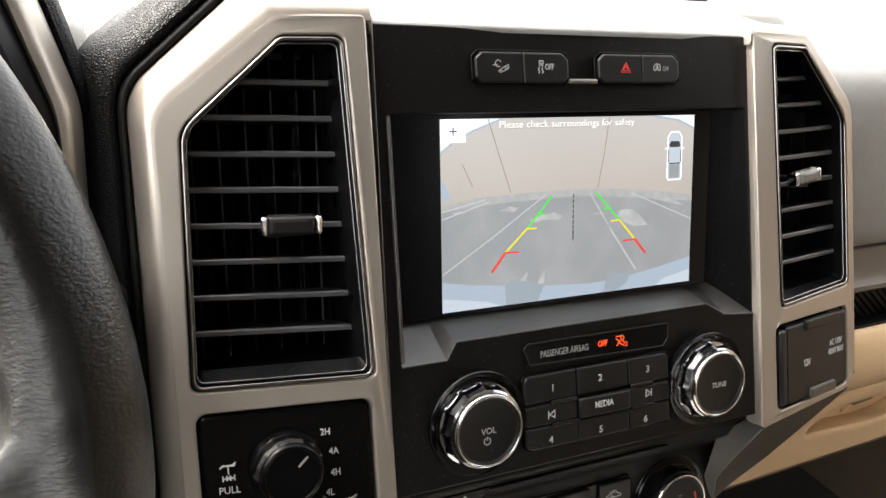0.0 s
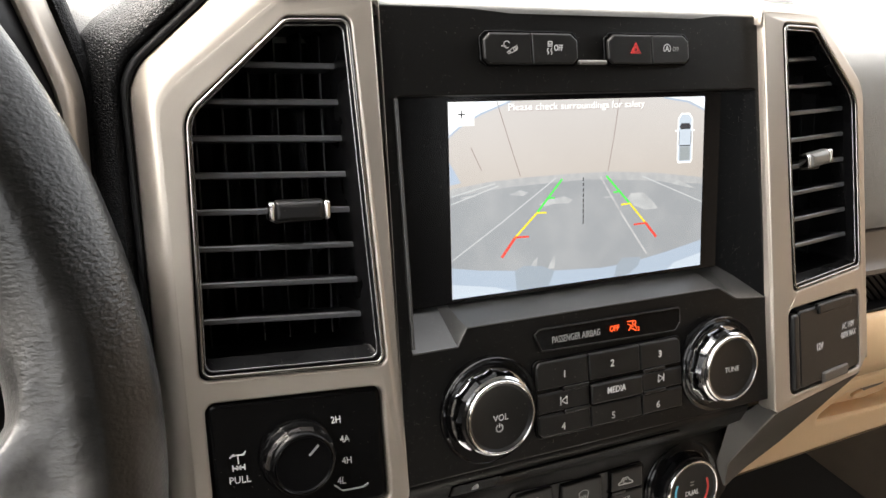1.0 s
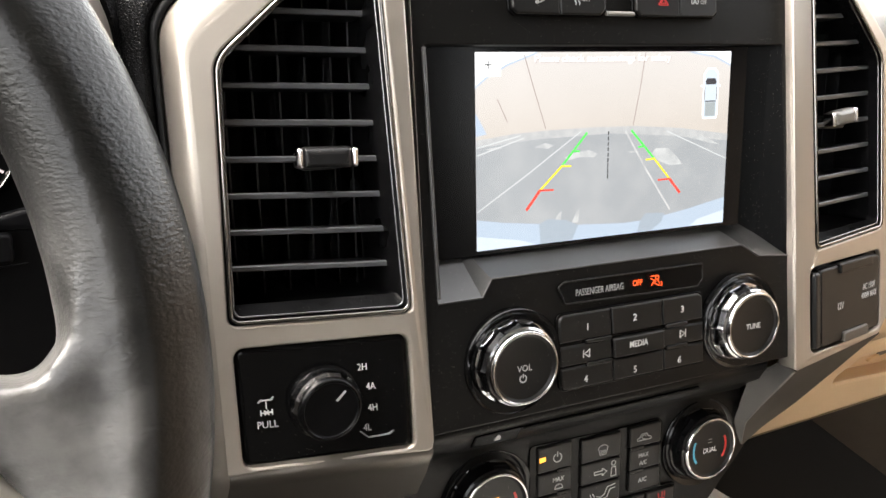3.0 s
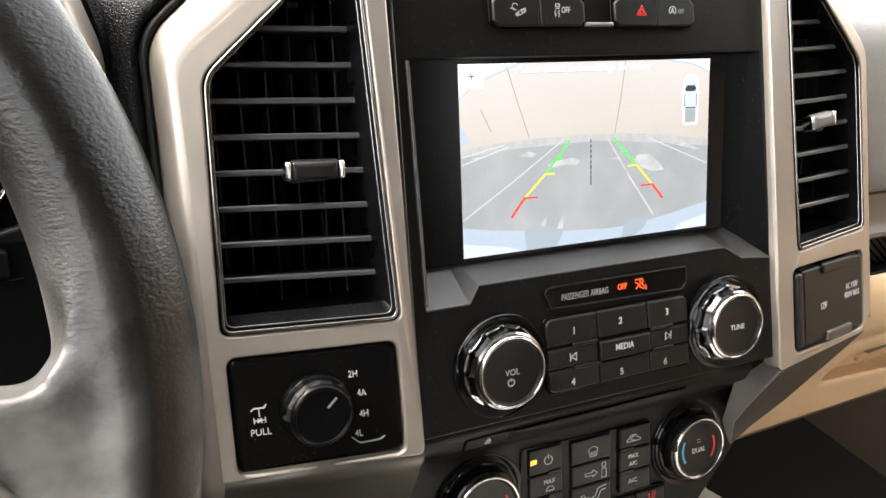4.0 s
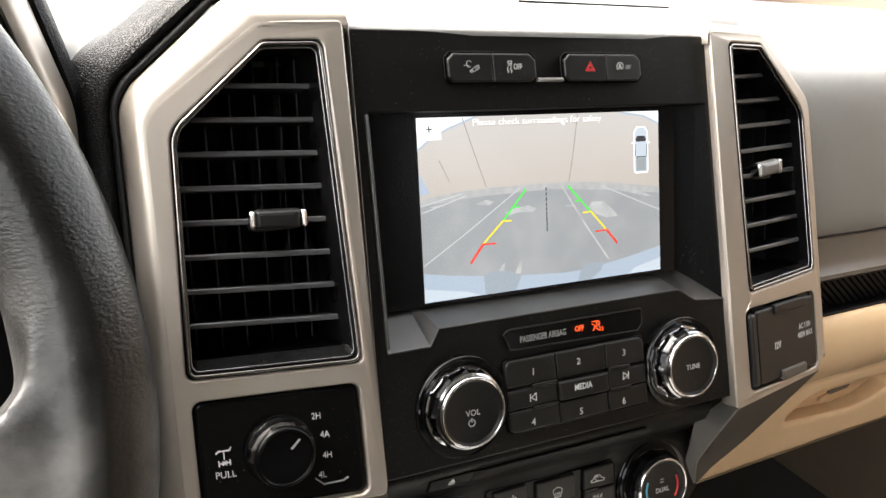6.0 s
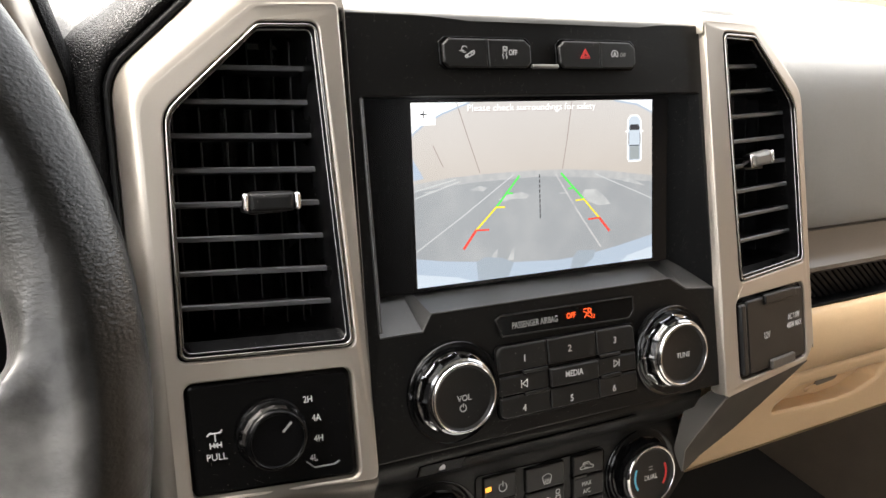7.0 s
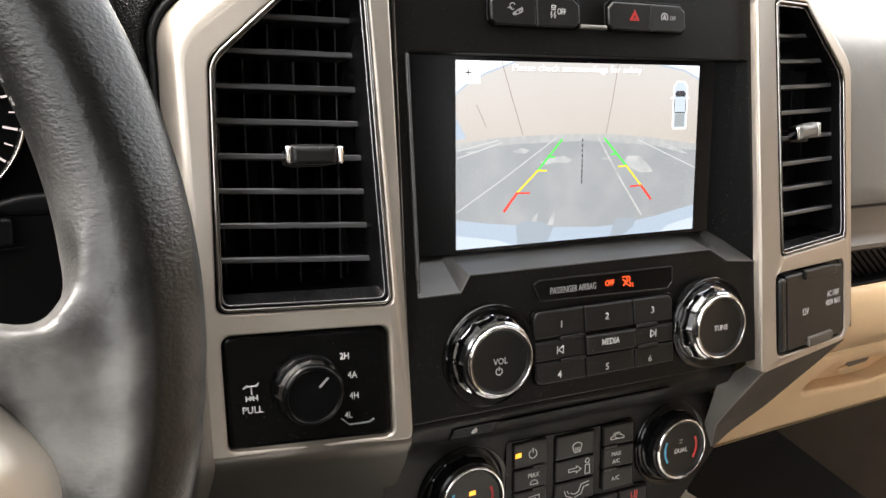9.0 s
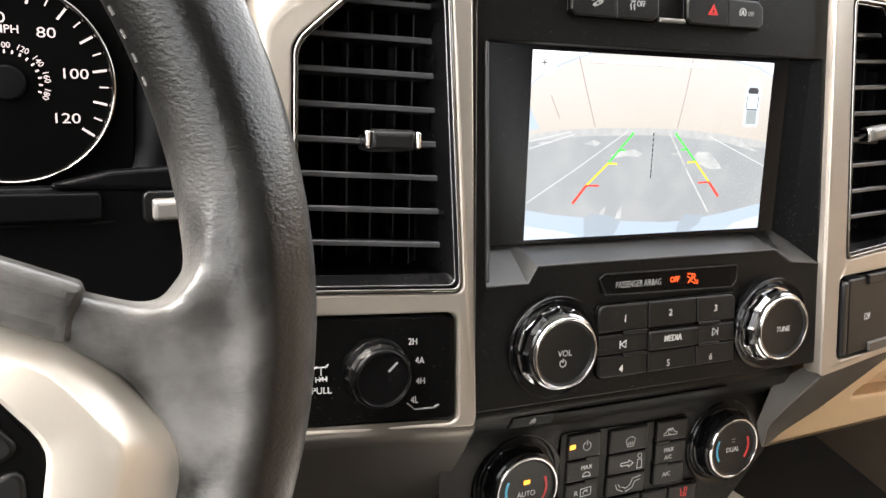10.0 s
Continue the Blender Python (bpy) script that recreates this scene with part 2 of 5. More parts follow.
CARPET = mat("dark_carpet", (0.02, 0.017, 0.014), 0.95, 0, 0.3, 700, 0.6, 900)
HEADLINER = mat("grey_headliner", (0.36, 0.35, 0.33), 0.9, 0, 0.08, 600, 0.2, 900)
DOORTRIM = mat("door_trim", (0.03, 0.027, 0.024), 0.8, 0, 0.1, 600, 0.2, 900)
DOORBROWN = mat("brown_door_trim", (0.13, 0.098, 0.07), 0.6, 0, 0.15, 600, 0.2, 900)
ASPHALT = mat("pale_asphalt", (0.25, 0.245, 0.235), 0.9, 0, 0.3, 40, 0.4, 60)
SATIN = mat("satin_grey_plastic", (0.16, 0.155, 0.145), 0.35, 0.3, 0.08, 1500)
RECESS = mat("matt_recess_plastic", (0.0018, 0.0018, 0.0019), 0.34, 0, 0.25, 1500, 0.1, 2600, dust=0.2, gloss=0.03)
KNOBBLACK = mat("gloss_black_knob", (0.003, 0.003, 0.0032), 0.16, 0, 0.15, 1200, 0.01, 2500, gloss=0.26)
KNOBCHROME = mat("knob_chrome", (0.39, 0.397, 0.41), 0.11, 1.0, 0.03, 800)
COLUMNBLACK = mat("matt_column_black", (0.0026, 0.0026, 0.003), 0.4, 0, 0.2, 1200, 0.05, 2000, gloss=0.08)
BORDER = mat("dark_border_rubber", (0.005, 0.005, 0.0053), 0.5, 0, 0.12, 900, 0.1, 1600, gloss=0.12)
THREAD = mat("pale_grey_thread", (0.08, 0.078, 0.075), 0.8, 0, 0.1, 2000)


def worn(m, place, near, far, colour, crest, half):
    """Hide paler round one place, rubbed and lit, broken up by noise; the rim's crest stays dark as painted shade."""
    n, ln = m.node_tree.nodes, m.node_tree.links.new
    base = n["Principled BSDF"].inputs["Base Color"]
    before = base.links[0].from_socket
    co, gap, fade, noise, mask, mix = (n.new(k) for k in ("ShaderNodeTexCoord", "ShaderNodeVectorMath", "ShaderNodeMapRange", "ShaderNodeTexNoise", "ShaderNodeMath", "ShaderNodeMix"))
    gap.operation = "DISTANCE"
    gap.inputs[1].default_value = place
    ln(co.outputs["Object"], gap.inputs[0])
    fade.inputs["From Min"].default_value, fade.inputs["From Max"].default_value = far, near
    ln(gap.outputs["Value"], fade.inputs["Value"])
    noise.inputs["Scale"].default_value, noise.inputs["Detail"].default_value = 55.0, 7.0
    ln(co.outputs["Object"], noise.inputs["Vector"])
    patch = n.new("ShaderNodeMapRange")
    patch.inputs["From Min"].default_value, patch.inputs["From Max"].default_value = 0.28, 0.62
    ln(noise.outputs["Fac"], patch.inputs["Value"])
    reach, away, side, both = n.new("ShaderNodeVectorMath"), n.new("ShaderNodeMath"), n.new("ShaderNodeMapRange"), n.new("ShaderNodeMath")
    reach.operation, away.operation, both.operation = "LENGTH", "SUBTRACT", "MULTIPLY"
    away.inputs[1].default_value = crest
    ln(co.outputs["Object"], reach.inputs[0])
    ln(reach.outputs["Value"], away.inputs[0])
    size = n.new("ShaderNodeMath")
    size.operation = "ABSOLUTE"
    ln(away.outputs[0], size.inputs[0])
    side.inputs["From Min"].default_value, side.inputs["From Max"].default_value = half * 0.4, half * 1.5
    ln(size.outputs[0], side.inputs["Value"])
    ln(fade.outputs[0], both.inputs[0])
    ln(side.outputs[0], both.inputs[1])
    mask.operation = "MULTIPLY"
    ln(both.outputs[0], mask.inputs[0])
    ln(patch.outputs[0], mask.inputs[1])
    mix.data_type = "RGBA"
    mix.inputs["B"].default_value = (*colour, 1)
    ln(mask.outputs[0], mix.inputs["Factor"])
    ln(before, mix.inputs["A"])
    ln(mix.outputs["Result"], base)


# ---- builders (all in millimetres of the panel plane) ----
def surf(x, z):
    """The front of the centre stack: leans out towards its foot, falls away past the vents' inner edges."""
    return -17.5 + 0.095 * z + 0.2 * max(0.0, abs(x) - 135.0)


def flat(x, z):
    return 0.0


def thing(name, c, label, category, group="", kind=""):
    """An empty at the place c (mm) that holds the parts of one thing."""
    ob = new(name)
    ob.empty_display_size = 0.02
    ob.matrix_world = G @ Matrix.Translation([v * MM for v in c])
    ob["origin"] = [float(v) for v in c]
    return tagged(ob, label, category, group, kind)


EASE = lambda t: min(1.0, max(0.0, t)) ** 2 * (3 - 2 * min(1.0, max(0.0, t)))
# mean camera place in panel millimetres; depth is changed along rays from it
MEAN_CAMERA = Vector((-287, -395, 37))
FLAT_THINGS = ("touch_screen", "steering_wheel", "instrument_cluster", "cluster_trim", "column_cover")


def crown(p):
    """Pushes the dash back along rays from the mean camera place, most towards the passenger and its foot, so it still
    fits that view.
    """
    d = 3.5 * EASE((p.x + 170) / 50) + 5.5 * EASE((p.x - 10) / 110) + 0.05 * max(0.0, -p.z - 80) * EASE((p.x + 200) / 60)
    return MEAN_CAMERA + (p - MEAN_CAMERA) * (1 + d / max(60.0, p.y - MEAN_CAMERA.y))


def link_mesh(name, me, material, parent, label="", sharp=35.0):
    """Links a mesh in mm as one object: a part under its thing or part, or a thing of its own where parent is a place."""
    top = parent
    while top.parent:
        top = top.parent
    o = Vector(top["origin"])
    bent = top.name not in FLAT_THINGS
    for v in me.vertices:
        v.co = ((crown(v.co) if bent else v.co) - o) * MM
    me.materials.clear()
    me.materials.append(material)
    me.polygons.foreach_set("use_smooth", [True] * len(me.polygons))
    me.set_sharp_from_angle(angle=radians(sharp))
    ob = new(name, me)
    ob.parent = parent
    if label:
        ob["label"] = label
    return ob


def part(name, bm, material, parent, label="", sharp=35.0):
    me = bpy.data.meshes.new(name)
    bmesh.ops.recalc_face_normals(bm, faces=bm.faces)
    bm.to_mesh(me)
    bm.free()
    return link_mesh(name, me, material, parent, label, sharp)


def rounded(corners, closed=True, n=5):
    """A polygon or polyline whose corners (x, z, radius) are turned into arcs of n + 1 points."""
    out, m = [], len(corners)
    for i, c in enumerate(corners):
        p, r = Vector(c[:2]), (c[2] if len(c) > 2 else 0)
        if r <= 0 or (not closed and i in (0, m - 1)):
            out.append((p.x, p.y))
            continue
        a, b = Vector(corners[i - 1][:2]) - p, Vector(corners[(i + 1) % m][:2]) - p
        la, lb = a.length, b.length
        a, b = a / la, b / lb
        half = math.acos(max(-1, min(1, a.dot(b)))) / 2
        cut = min(r / math.tan(half), la * 0.49, lb * 0.49)
        r = cut * math.tan(half)
        centre = p + (a + b).normalized() * (r / math.sin(half))
        s, e = p + a * cut - centre, p + b * cut - centre
        sweep = math.atan2(s.x * e.y - s.y * e.x, s.dot(e))
        for k in range(n + 1):
            t = sweep * k / n
            out.append((centre.x + s.x * math.cos(t) - s.y * math.sin(t), centre.y + s.x * math.sin(t) + s.y * math.cos(t)))
    return out


def box_outline(x0, x1, z0, z1, r=1.0):
    return rounded([(x0, z0, r), (x1, z0, r), (x1, z1, r), (x0, z1, r)])


def from_curve(cu):
    ob = bpy.data.objects.new("temp", cu)
    me = bpy.data.meshes.new_from_object(ob)
    bpy.data.objects.remove(ob)
    bpy.data.curves.remove(cu)
    return me


def plate_mesh(outline, holes=(), front=0.0, depth=4.0, bevel=0.6, over=surf):
    """A plate with rounded edges and through openings, its face lying 'front' mm from the surface 'over'."""
    cu = bpy.data.curves.new("plate", "CURVE")
    cu.dimensions, cu.fill_mode = "2D", "BOTH"
    bevel = min(bevel, depth * 0.45)
    cu.extrude, cu.bevel_depth, cu.bevel_resolution, cu.offset = depth / 2 - bevel, bevel, 2, -bevel
    for loop in (outline, *holes):
        s = cu.splines.new("POLY")
        s.points.add(len(loop) - 1)
        for q, (x, z) in zip(s.points, loop):
            q.co = (x, z, 0, 1)
        s.use_cyclic_u = True
    me = from_curve(cu)
    for v in me.vertices:
        x, z, d = v.co.x, v.co.y, depth / 2 - v.co.z
        v.co = (x, over(x, z) + front + d, z)
    return me


def plate(name, outline, material, parent, holes=(), front=0.0, depth=4.0, bevel=0.6, over=surf, label=""):
    return link_mesh(name, plate_mesh(outline, holes, front, depth, bevel, over), material, parent, label)


def tube(name, points, radius, material, parent, closed=False, label="", sides=3):
    cu = bpy.data.curves.new("tube", "CURVE")
    cu.dimensions, cu.bevel_depth, cu.bevel_resolution, cu.use_fill_caps = "3D", radius, sides, True
    s = cu.splines.new("POLY")
    s.points.add(len(points) - 1)
    for q, p in zip(s.points, points):
        q.co = (*p, 1)
    s.use_cyclic_u = closed
    return link_mesh(name, from_curve(cu), material, parent, label, 60)


def loft(name, rows, material, parent, label="", close_rows=False, close_cols=False, sharp=40.0):
    """A skin through rows of points."""
    bm = bmesh.new()
    grid = [[bm.verts.new(p) for p in row] for row in rows]
    nr, nc = len(grid), len(grid[0])
    for i in range(nr if close_rows else nr - 1):
        for j in range(nc if close_cols else nc - 1):
            a, b = grid[i], grid[(i + 1) % nr]
            bm.faces.new((a[j], a[(j + 1) % nc], b[(j + 1) % nc], b[j]))
    return part(name, bm, material, parent, label, sharp)


def lathe(name, profile, centre, material, parent, segments=48, label="", sharp=35.0):
    """Turns a profile of (radius, distance towards the driver) about an axis that stands out of the panel."""
    cx, cy, cz = centre
    bm = bmesh.new()
    rings = []
    for r, h in profile:
        if r <= 0:
            rings.append([bm.verts.new((cx, cy - h, cz))])
        else:
            turns = [2 * math.pi * k / segments for k in range(segments)]
            rings.append([bm.verts.new((cx + r * math.cos(a), cy - h, cz + r * math.sin(a))) for a in turns])
    for a, b in zip(rings, rings[1:]):
        for k in range(segments):
            q = (k + 1) % segments
            if len(a) == 1:
                bm.faces.new((a[0], b[k], b[q]))
            elif len(b) == 1:
                bm.faces.new((a[k], a[q], b[0]))
            else:
                bm.faces.new((a[k], a[q], b[q], b[k]))
    return part(name, bm, material, parent, label, sharp)


def text(name, words, size, x, z, y, material, parent, align="CENTER", stretch=1.0, thick=0.12, turn=0.0, bold=0.0, over=None):
    """Raised lettering in the built-in font, centred on (x, z), its face at y."""
    cu = bpy.data.curves.new("text", "FONT")
    cu.body, cu.size, cu.align_x, cu.align_y, cu.extrude, cu.offset = words, size, align, "CENTER", thick, bold
    cu.resolution_u = 3
    me = from_curve(cu)
    c, s = math.cos(radians(turn)), math.sin(radians(turn))
    for v in me.vertices:
        px, pz = v.co.x * stretch, v.co.y
        vx, vz = x + px * c - pz * s, z + px * s + pz * c
        v.co = (vx, y - v.co.z + (over(vx, vz) - over(x, z) if over else 0), vz)
    return link_mesh(name, me, material, parent)


def strokes(name, lines, width, y, material, parent, thick=0.2, label="", over=None):
    """Flat printed strokes: each line is a list of (x, z)."""
    bm = bmesh.new()
    for line in lines:
        for (x0, z0), (x1, z1) in zip(line, line[1:]):
            d = Vector((x1 - x0, z1 - z0))
            if d.length < 1e-6:
                continue
            d.normalize()
            nx, nz = -d.y * width / 2, d.x * width / 2
            ex, ez = d.x * width * 0.3, d.y * width * 0.3
            q = [(x0 - ex + nx, z0 - ez + nz), (x0 - ex - nx, z0 - ez - nz), (x1 + ex - nx, z1 + ez - nz), (x1 + ex + nx, z1 + ez + nz)]
            lift = over or flat
            f = [bm.verts.new((px, y + lift(px, pz), pz)) for px, pz in q]
            k = [bm.verts.new((px, y + lift(px, pz) + thick, pz)) for px, pz in q]
            bm.faces.new(f), bm.faces.new(k[::-1])
            for i in range(4):
                bm.faces.new((f[i], k[i], k[(i + 1) % 4], f[(i + 1) % 4]))
    return part(name, bm, material, parent, label)


def arc(cx, cz, r, a0, a1, n=14):
    return [(cx + r * math.cos(radians(a0 + (a1 - a0) * k / n)), cz + r * math.sin(radians(a0 + (a1 - a0) * k / n))) for k in range(n + 1)]


def sheet(name, outline, y, material, parent):
    """A thin flat piece of a lit picture, screen print or film."""
    bm = bmesh.new()
    bm.faces.new([bm.verts.new((x, y, z)) for x, z in outline])
    return part(name, bm, material, parent)


# ---- cab shell: floor, firewall, roof, doors, window openings ----
def shell(name, corners, material, label, category, thick=0.04):
    """A plain slab between four world corners, thickened away from the cab's middle."""
    bm = bmesh.new()
    mid = Vector((0, -0.4, 1.0))
    a = [Vector(c) for c in corners]
    nrm = (a[1] - a[0]).cross(a[3] - a[0]).normalized()
    if nrm.dot(mid - a[0]) > 0:
        nrm = -nrm
    front = [bm.verts.new(v) for v in a]
    back = [bm.verts.new(v + nrm * thick) for v in a]
    bm.faces.new(front), bm.faces.new(back)
    for i in range(4):
        bm.faces.new((front[i], front[(i + 1) % 4], back[(i + 1) % 4], back[i]))
    bmesh.ops.recalc_face_normals(bm, faces=bm.faces)
    me = bpy.data.meshes.new(name)
    bm.to_mesh(me)
    bm.free()
    me.materials.append(material)
    return tagged(new(name, me), label, category, kind="structure")


shell("floor", [(-0.82, -1.5, 0.30), (0.82, -1.5, 0.30), (0.82, 0.62, 0.30), (-0.82, 0.62, 0.30)], CARPET, "dark carpeted floor of the truck cab", "floor")
shell("wall_front", [(-0.82, 0.62, 0.30), (0.82, 0.62, 0.30), (0.82, 0.70, 1.06), (-0.82, 0.70, 1.06)], CARPET, "dark firewall below the windscreen", "wall")
shell("ceiling", [(-0.70, -1.5, 1.72), (0.70, -1.5, 1.72), (0.70, -0.10, 1.70), (-0.70, -0.10, 1.70)], HEADLINER, "grey cloth headliner of the cab", "ceiling")
# unseen, left without a rear window to keep out light from behind
shell("wall_back", [(-0.82, -1.5, 0.30), (0.82, -1.5, 0.30), (0.70, -1.5, 1.72), (-0.70, -1.5, 1.72)], DOORTRIM, "dark unseen rear cab wall, closed without a window", "wall")
for sx, tag in ((-1, "west"), (1, "east")):
    if sx > 0:
        shell("wall_" + tag, [(sx * 0.82, -1.5, 0.30), (sx * 0.82, 0.66, 0.30), (sx * 0.82, 0.68, 1.12), (sx * 0.82, -1.5, 1.24)], DOORBROWN, "brown door trim below the side window", "wall")
    else:
        # unseen walls on the driver's side, their height set to shape the light from there
        shell("wall_sill", [(-0.82, -1.5, 0.30), (-0.82, 0.36, 0.30), (-0.82, 0.36, 1.06), (-0.82, -1.5, 0.98)], DOORTRIM, "dark unseen wall below the driver-side opening", "wall")
        shell("wall_foot", [(-0.82, 0.36, 0.30), (-0.82, 0.66, 0.30), (-0.82, 0.68, 1.08), (-0.82, 0.36, 1.08)], DOORTRIM, "dark unseen wall ahead of the driver-side opening", "wall")
    shell("trim_pillar_" + tag, [(sx * 0.82, 0.68, 1.06), (sx * 0.76, 0.66, 1.06), (sx * 0.64, -0.10, 1.70), (sx * 0.72, -0.10, 1.70)], HEADLINER, "grey windscreen pillar trim", "pillar")
    # unseen left post and wide right panel, sized to block light from behind
    rear_block = (-0.66, -0.76, 0.6) if sx < 0 else (-0.30, -1.5, 1.17)
    shell("trim_post_" + tag, [(sx * 0.82, rear_block[0], rear_block[2]), (sx * 0.82, rear_block[1], rear_block[2]), (sx * 0.71, rear_block[1], 1.72), (sx * 0.71, rear_block[0], 1.72)], DOORTRIM, "dark unseen side panel that blocks light from behind", "pillar")

bm = bmesh.new()
bmesh.ops.create_grid(bm, x_segments=4, y_segments=4, size=2500)
me = bpy.data.meshes.new("ground")
bm.to_mesh(me)
bm.free()
me.materials.append(ASPHALT)
tagged(new("ground", me), "grey asphalt parking ground outside the truck", "ground", kind="structure")

# ---- dash body ----
dash = thing("dashboard", (0, 200, 100), "grey vinyl dashboard with a glaring top and tan lower half", "dashboard")
# passenger side: a section in (y, z) drawn along x
PAD = [(720, 275), (480, 230), (300, 190), (160, 146), (100, 121), (60, 103), (40, 93), (29, 86), (22, 78.5), (18, 70), (16.4, 58), (16, 40), (18, 0), (20, -36), (21.6, -46), (24, -50), (29, -51.6)]


def along(section, x0, x1, n=8, lean=0.05):
    return [[(x, y + lean * (x - 240), z) for y, z in section] for x in [x0 + (x1 - x0) * k / n for k in range(n + 1)]]


loft("pad", along(PAD, 226, 760), DASHGREY, dash, "grey grained vinyl pad, glaring towards the windscreen")
loft("strip", along([(29, -52), (27, -53.6), (28.5, -58), (29, -74), (27, -79), (23.6, -83), (24, -86.5), (28, -89), (45, -90)], 226, 760), BROWN, dash, "dark brown satin strip")
loft("slot_back", along([(45, -88), (50, -115), (24, -114.4), (21, -115)], 226, 760), COLUMNBLACK, dash)
for k in range(40):
    x = 228 + k * 8.4
    bm = bmesh.new()
    bmesh.ops.create_cube(bm, size=1.0, matrix=Matrix.Translation((x, 44 + 0.05 * (x - 240), -102.5)) @ Matrix.Rotation(radians(-48), 4, "Y") @ Matrix.Diagonal((3.4, 7, 34, 1)))
    part("rib", bm, COLUMNBLACK, dash)
tube("panel_lip", [(x, 20.5 + 0.05 * (x - 240), -113.8) for x in (226, 400, 760)], 0.8, COLUMNBLACK, dash)
tube("hood_seam", [(-256, 55, 88), (-245.5, 55, 95.6), (-232.5, 55, 105)], 0.7, COLUMNBLACK, dash)
tube("pad_seam", [(x, 88.5, 134.1) for x in (40, 120, 178)], 0.8, COLUMNBLACK, dash)
loft("lower_panel", along([(23, -117), (20.6, -115.2), (18, -115.8), (15, -119), (13, -129), (14, -145), (18, -157), (26, -166), (36, -173), (40, -176)], 120, 760), TAN, dash, "tan lower dash panel")
# glove box door with its latch recess
glove = thing("glove_box", (400, 60, -210), "tan plastic glove box door with a recessed latch", "glove box")


def lower(x, z):
    return 40 + (-177 - z) * 0.36 + 0.05 * (x - 240)


pocket = rounded([(267, -211.5, 3), (296, -193, 4), (426, -192.5, 4), (422, -206.5, 8), (394, -216.5, 10), (366, -218.5, 6)], n=5)
plate("door", rounded([(90, -247, 6), (760, -247, 6), (760, -177, 3), (90, -177, 3)]), TAN, glove, [pocket], 0, 28, 5.5, lower)
back = plate("latch_recess", rounded([(255, -224, 2), (440, -224, 2), (440, -186, 2), (255, -186, 2)]), TAN, glove, front=22, depth=5, bevel=1, over=lower)
plate("latch_hole", rounded([(352, -211, 3), (360, -201, 4), (388, -198.6, 4), (389, -208.5, 4)], n=4), BROWN, back, front=21.2, depth=2, bevel=0.4, over=lower)
plate("latch_lip", rounded([(344, -214, 2), (358, -211.8, 2), (356, -206.4, 3), (343, -209.6, 3)], n=4), TAN, back, front=18.5, depth=4, bevel=1.2, over=lower)
loft("underside", along([(66, -246), (74, -252), (110, -256), (200, -256)], 90, 760), TAN, glove)
# cap over the centre panel and the top behind it
loft("centre_cap", [[(x, y, z) for x in (-129, -60, 0, 60, 118)] for y, z in ((-7, 96), (-7.4, 98.2), (-6.6, 99.6), (-4, 101), (4, 104), (30, 112.8), (62, 123.4))], DASHGREY, dash)
loft("cap_corner", [[(x, y, z - drop) for x, drop in ((116, 0), (150, 0), (172, 0.6), (182, 5))] for y, z in ((8, 104.6), (30, 112.6), (62, 123.2))], DASHGREY, dash)
loft("top", [[(x, y, z - drop) for x, drop in ((-129, 0), (0, 0), (114, 0), (222, 0), (229, 3), (236, 24))] for y, z in ((58, 112), (61, 121), (70, 127), (150, 156), (320, 200), (560, 250), (700, 270))], DASHGREY, dash)

# ---- vent trims ----
def roll(z):
    """How far the foot of the driver's trim curls back under the selector plate."""
    d = max(0.0, -140.5 - z)
    return 0.06 * d * d if d < 9 else 4.9 + (d - 9) * 1.08


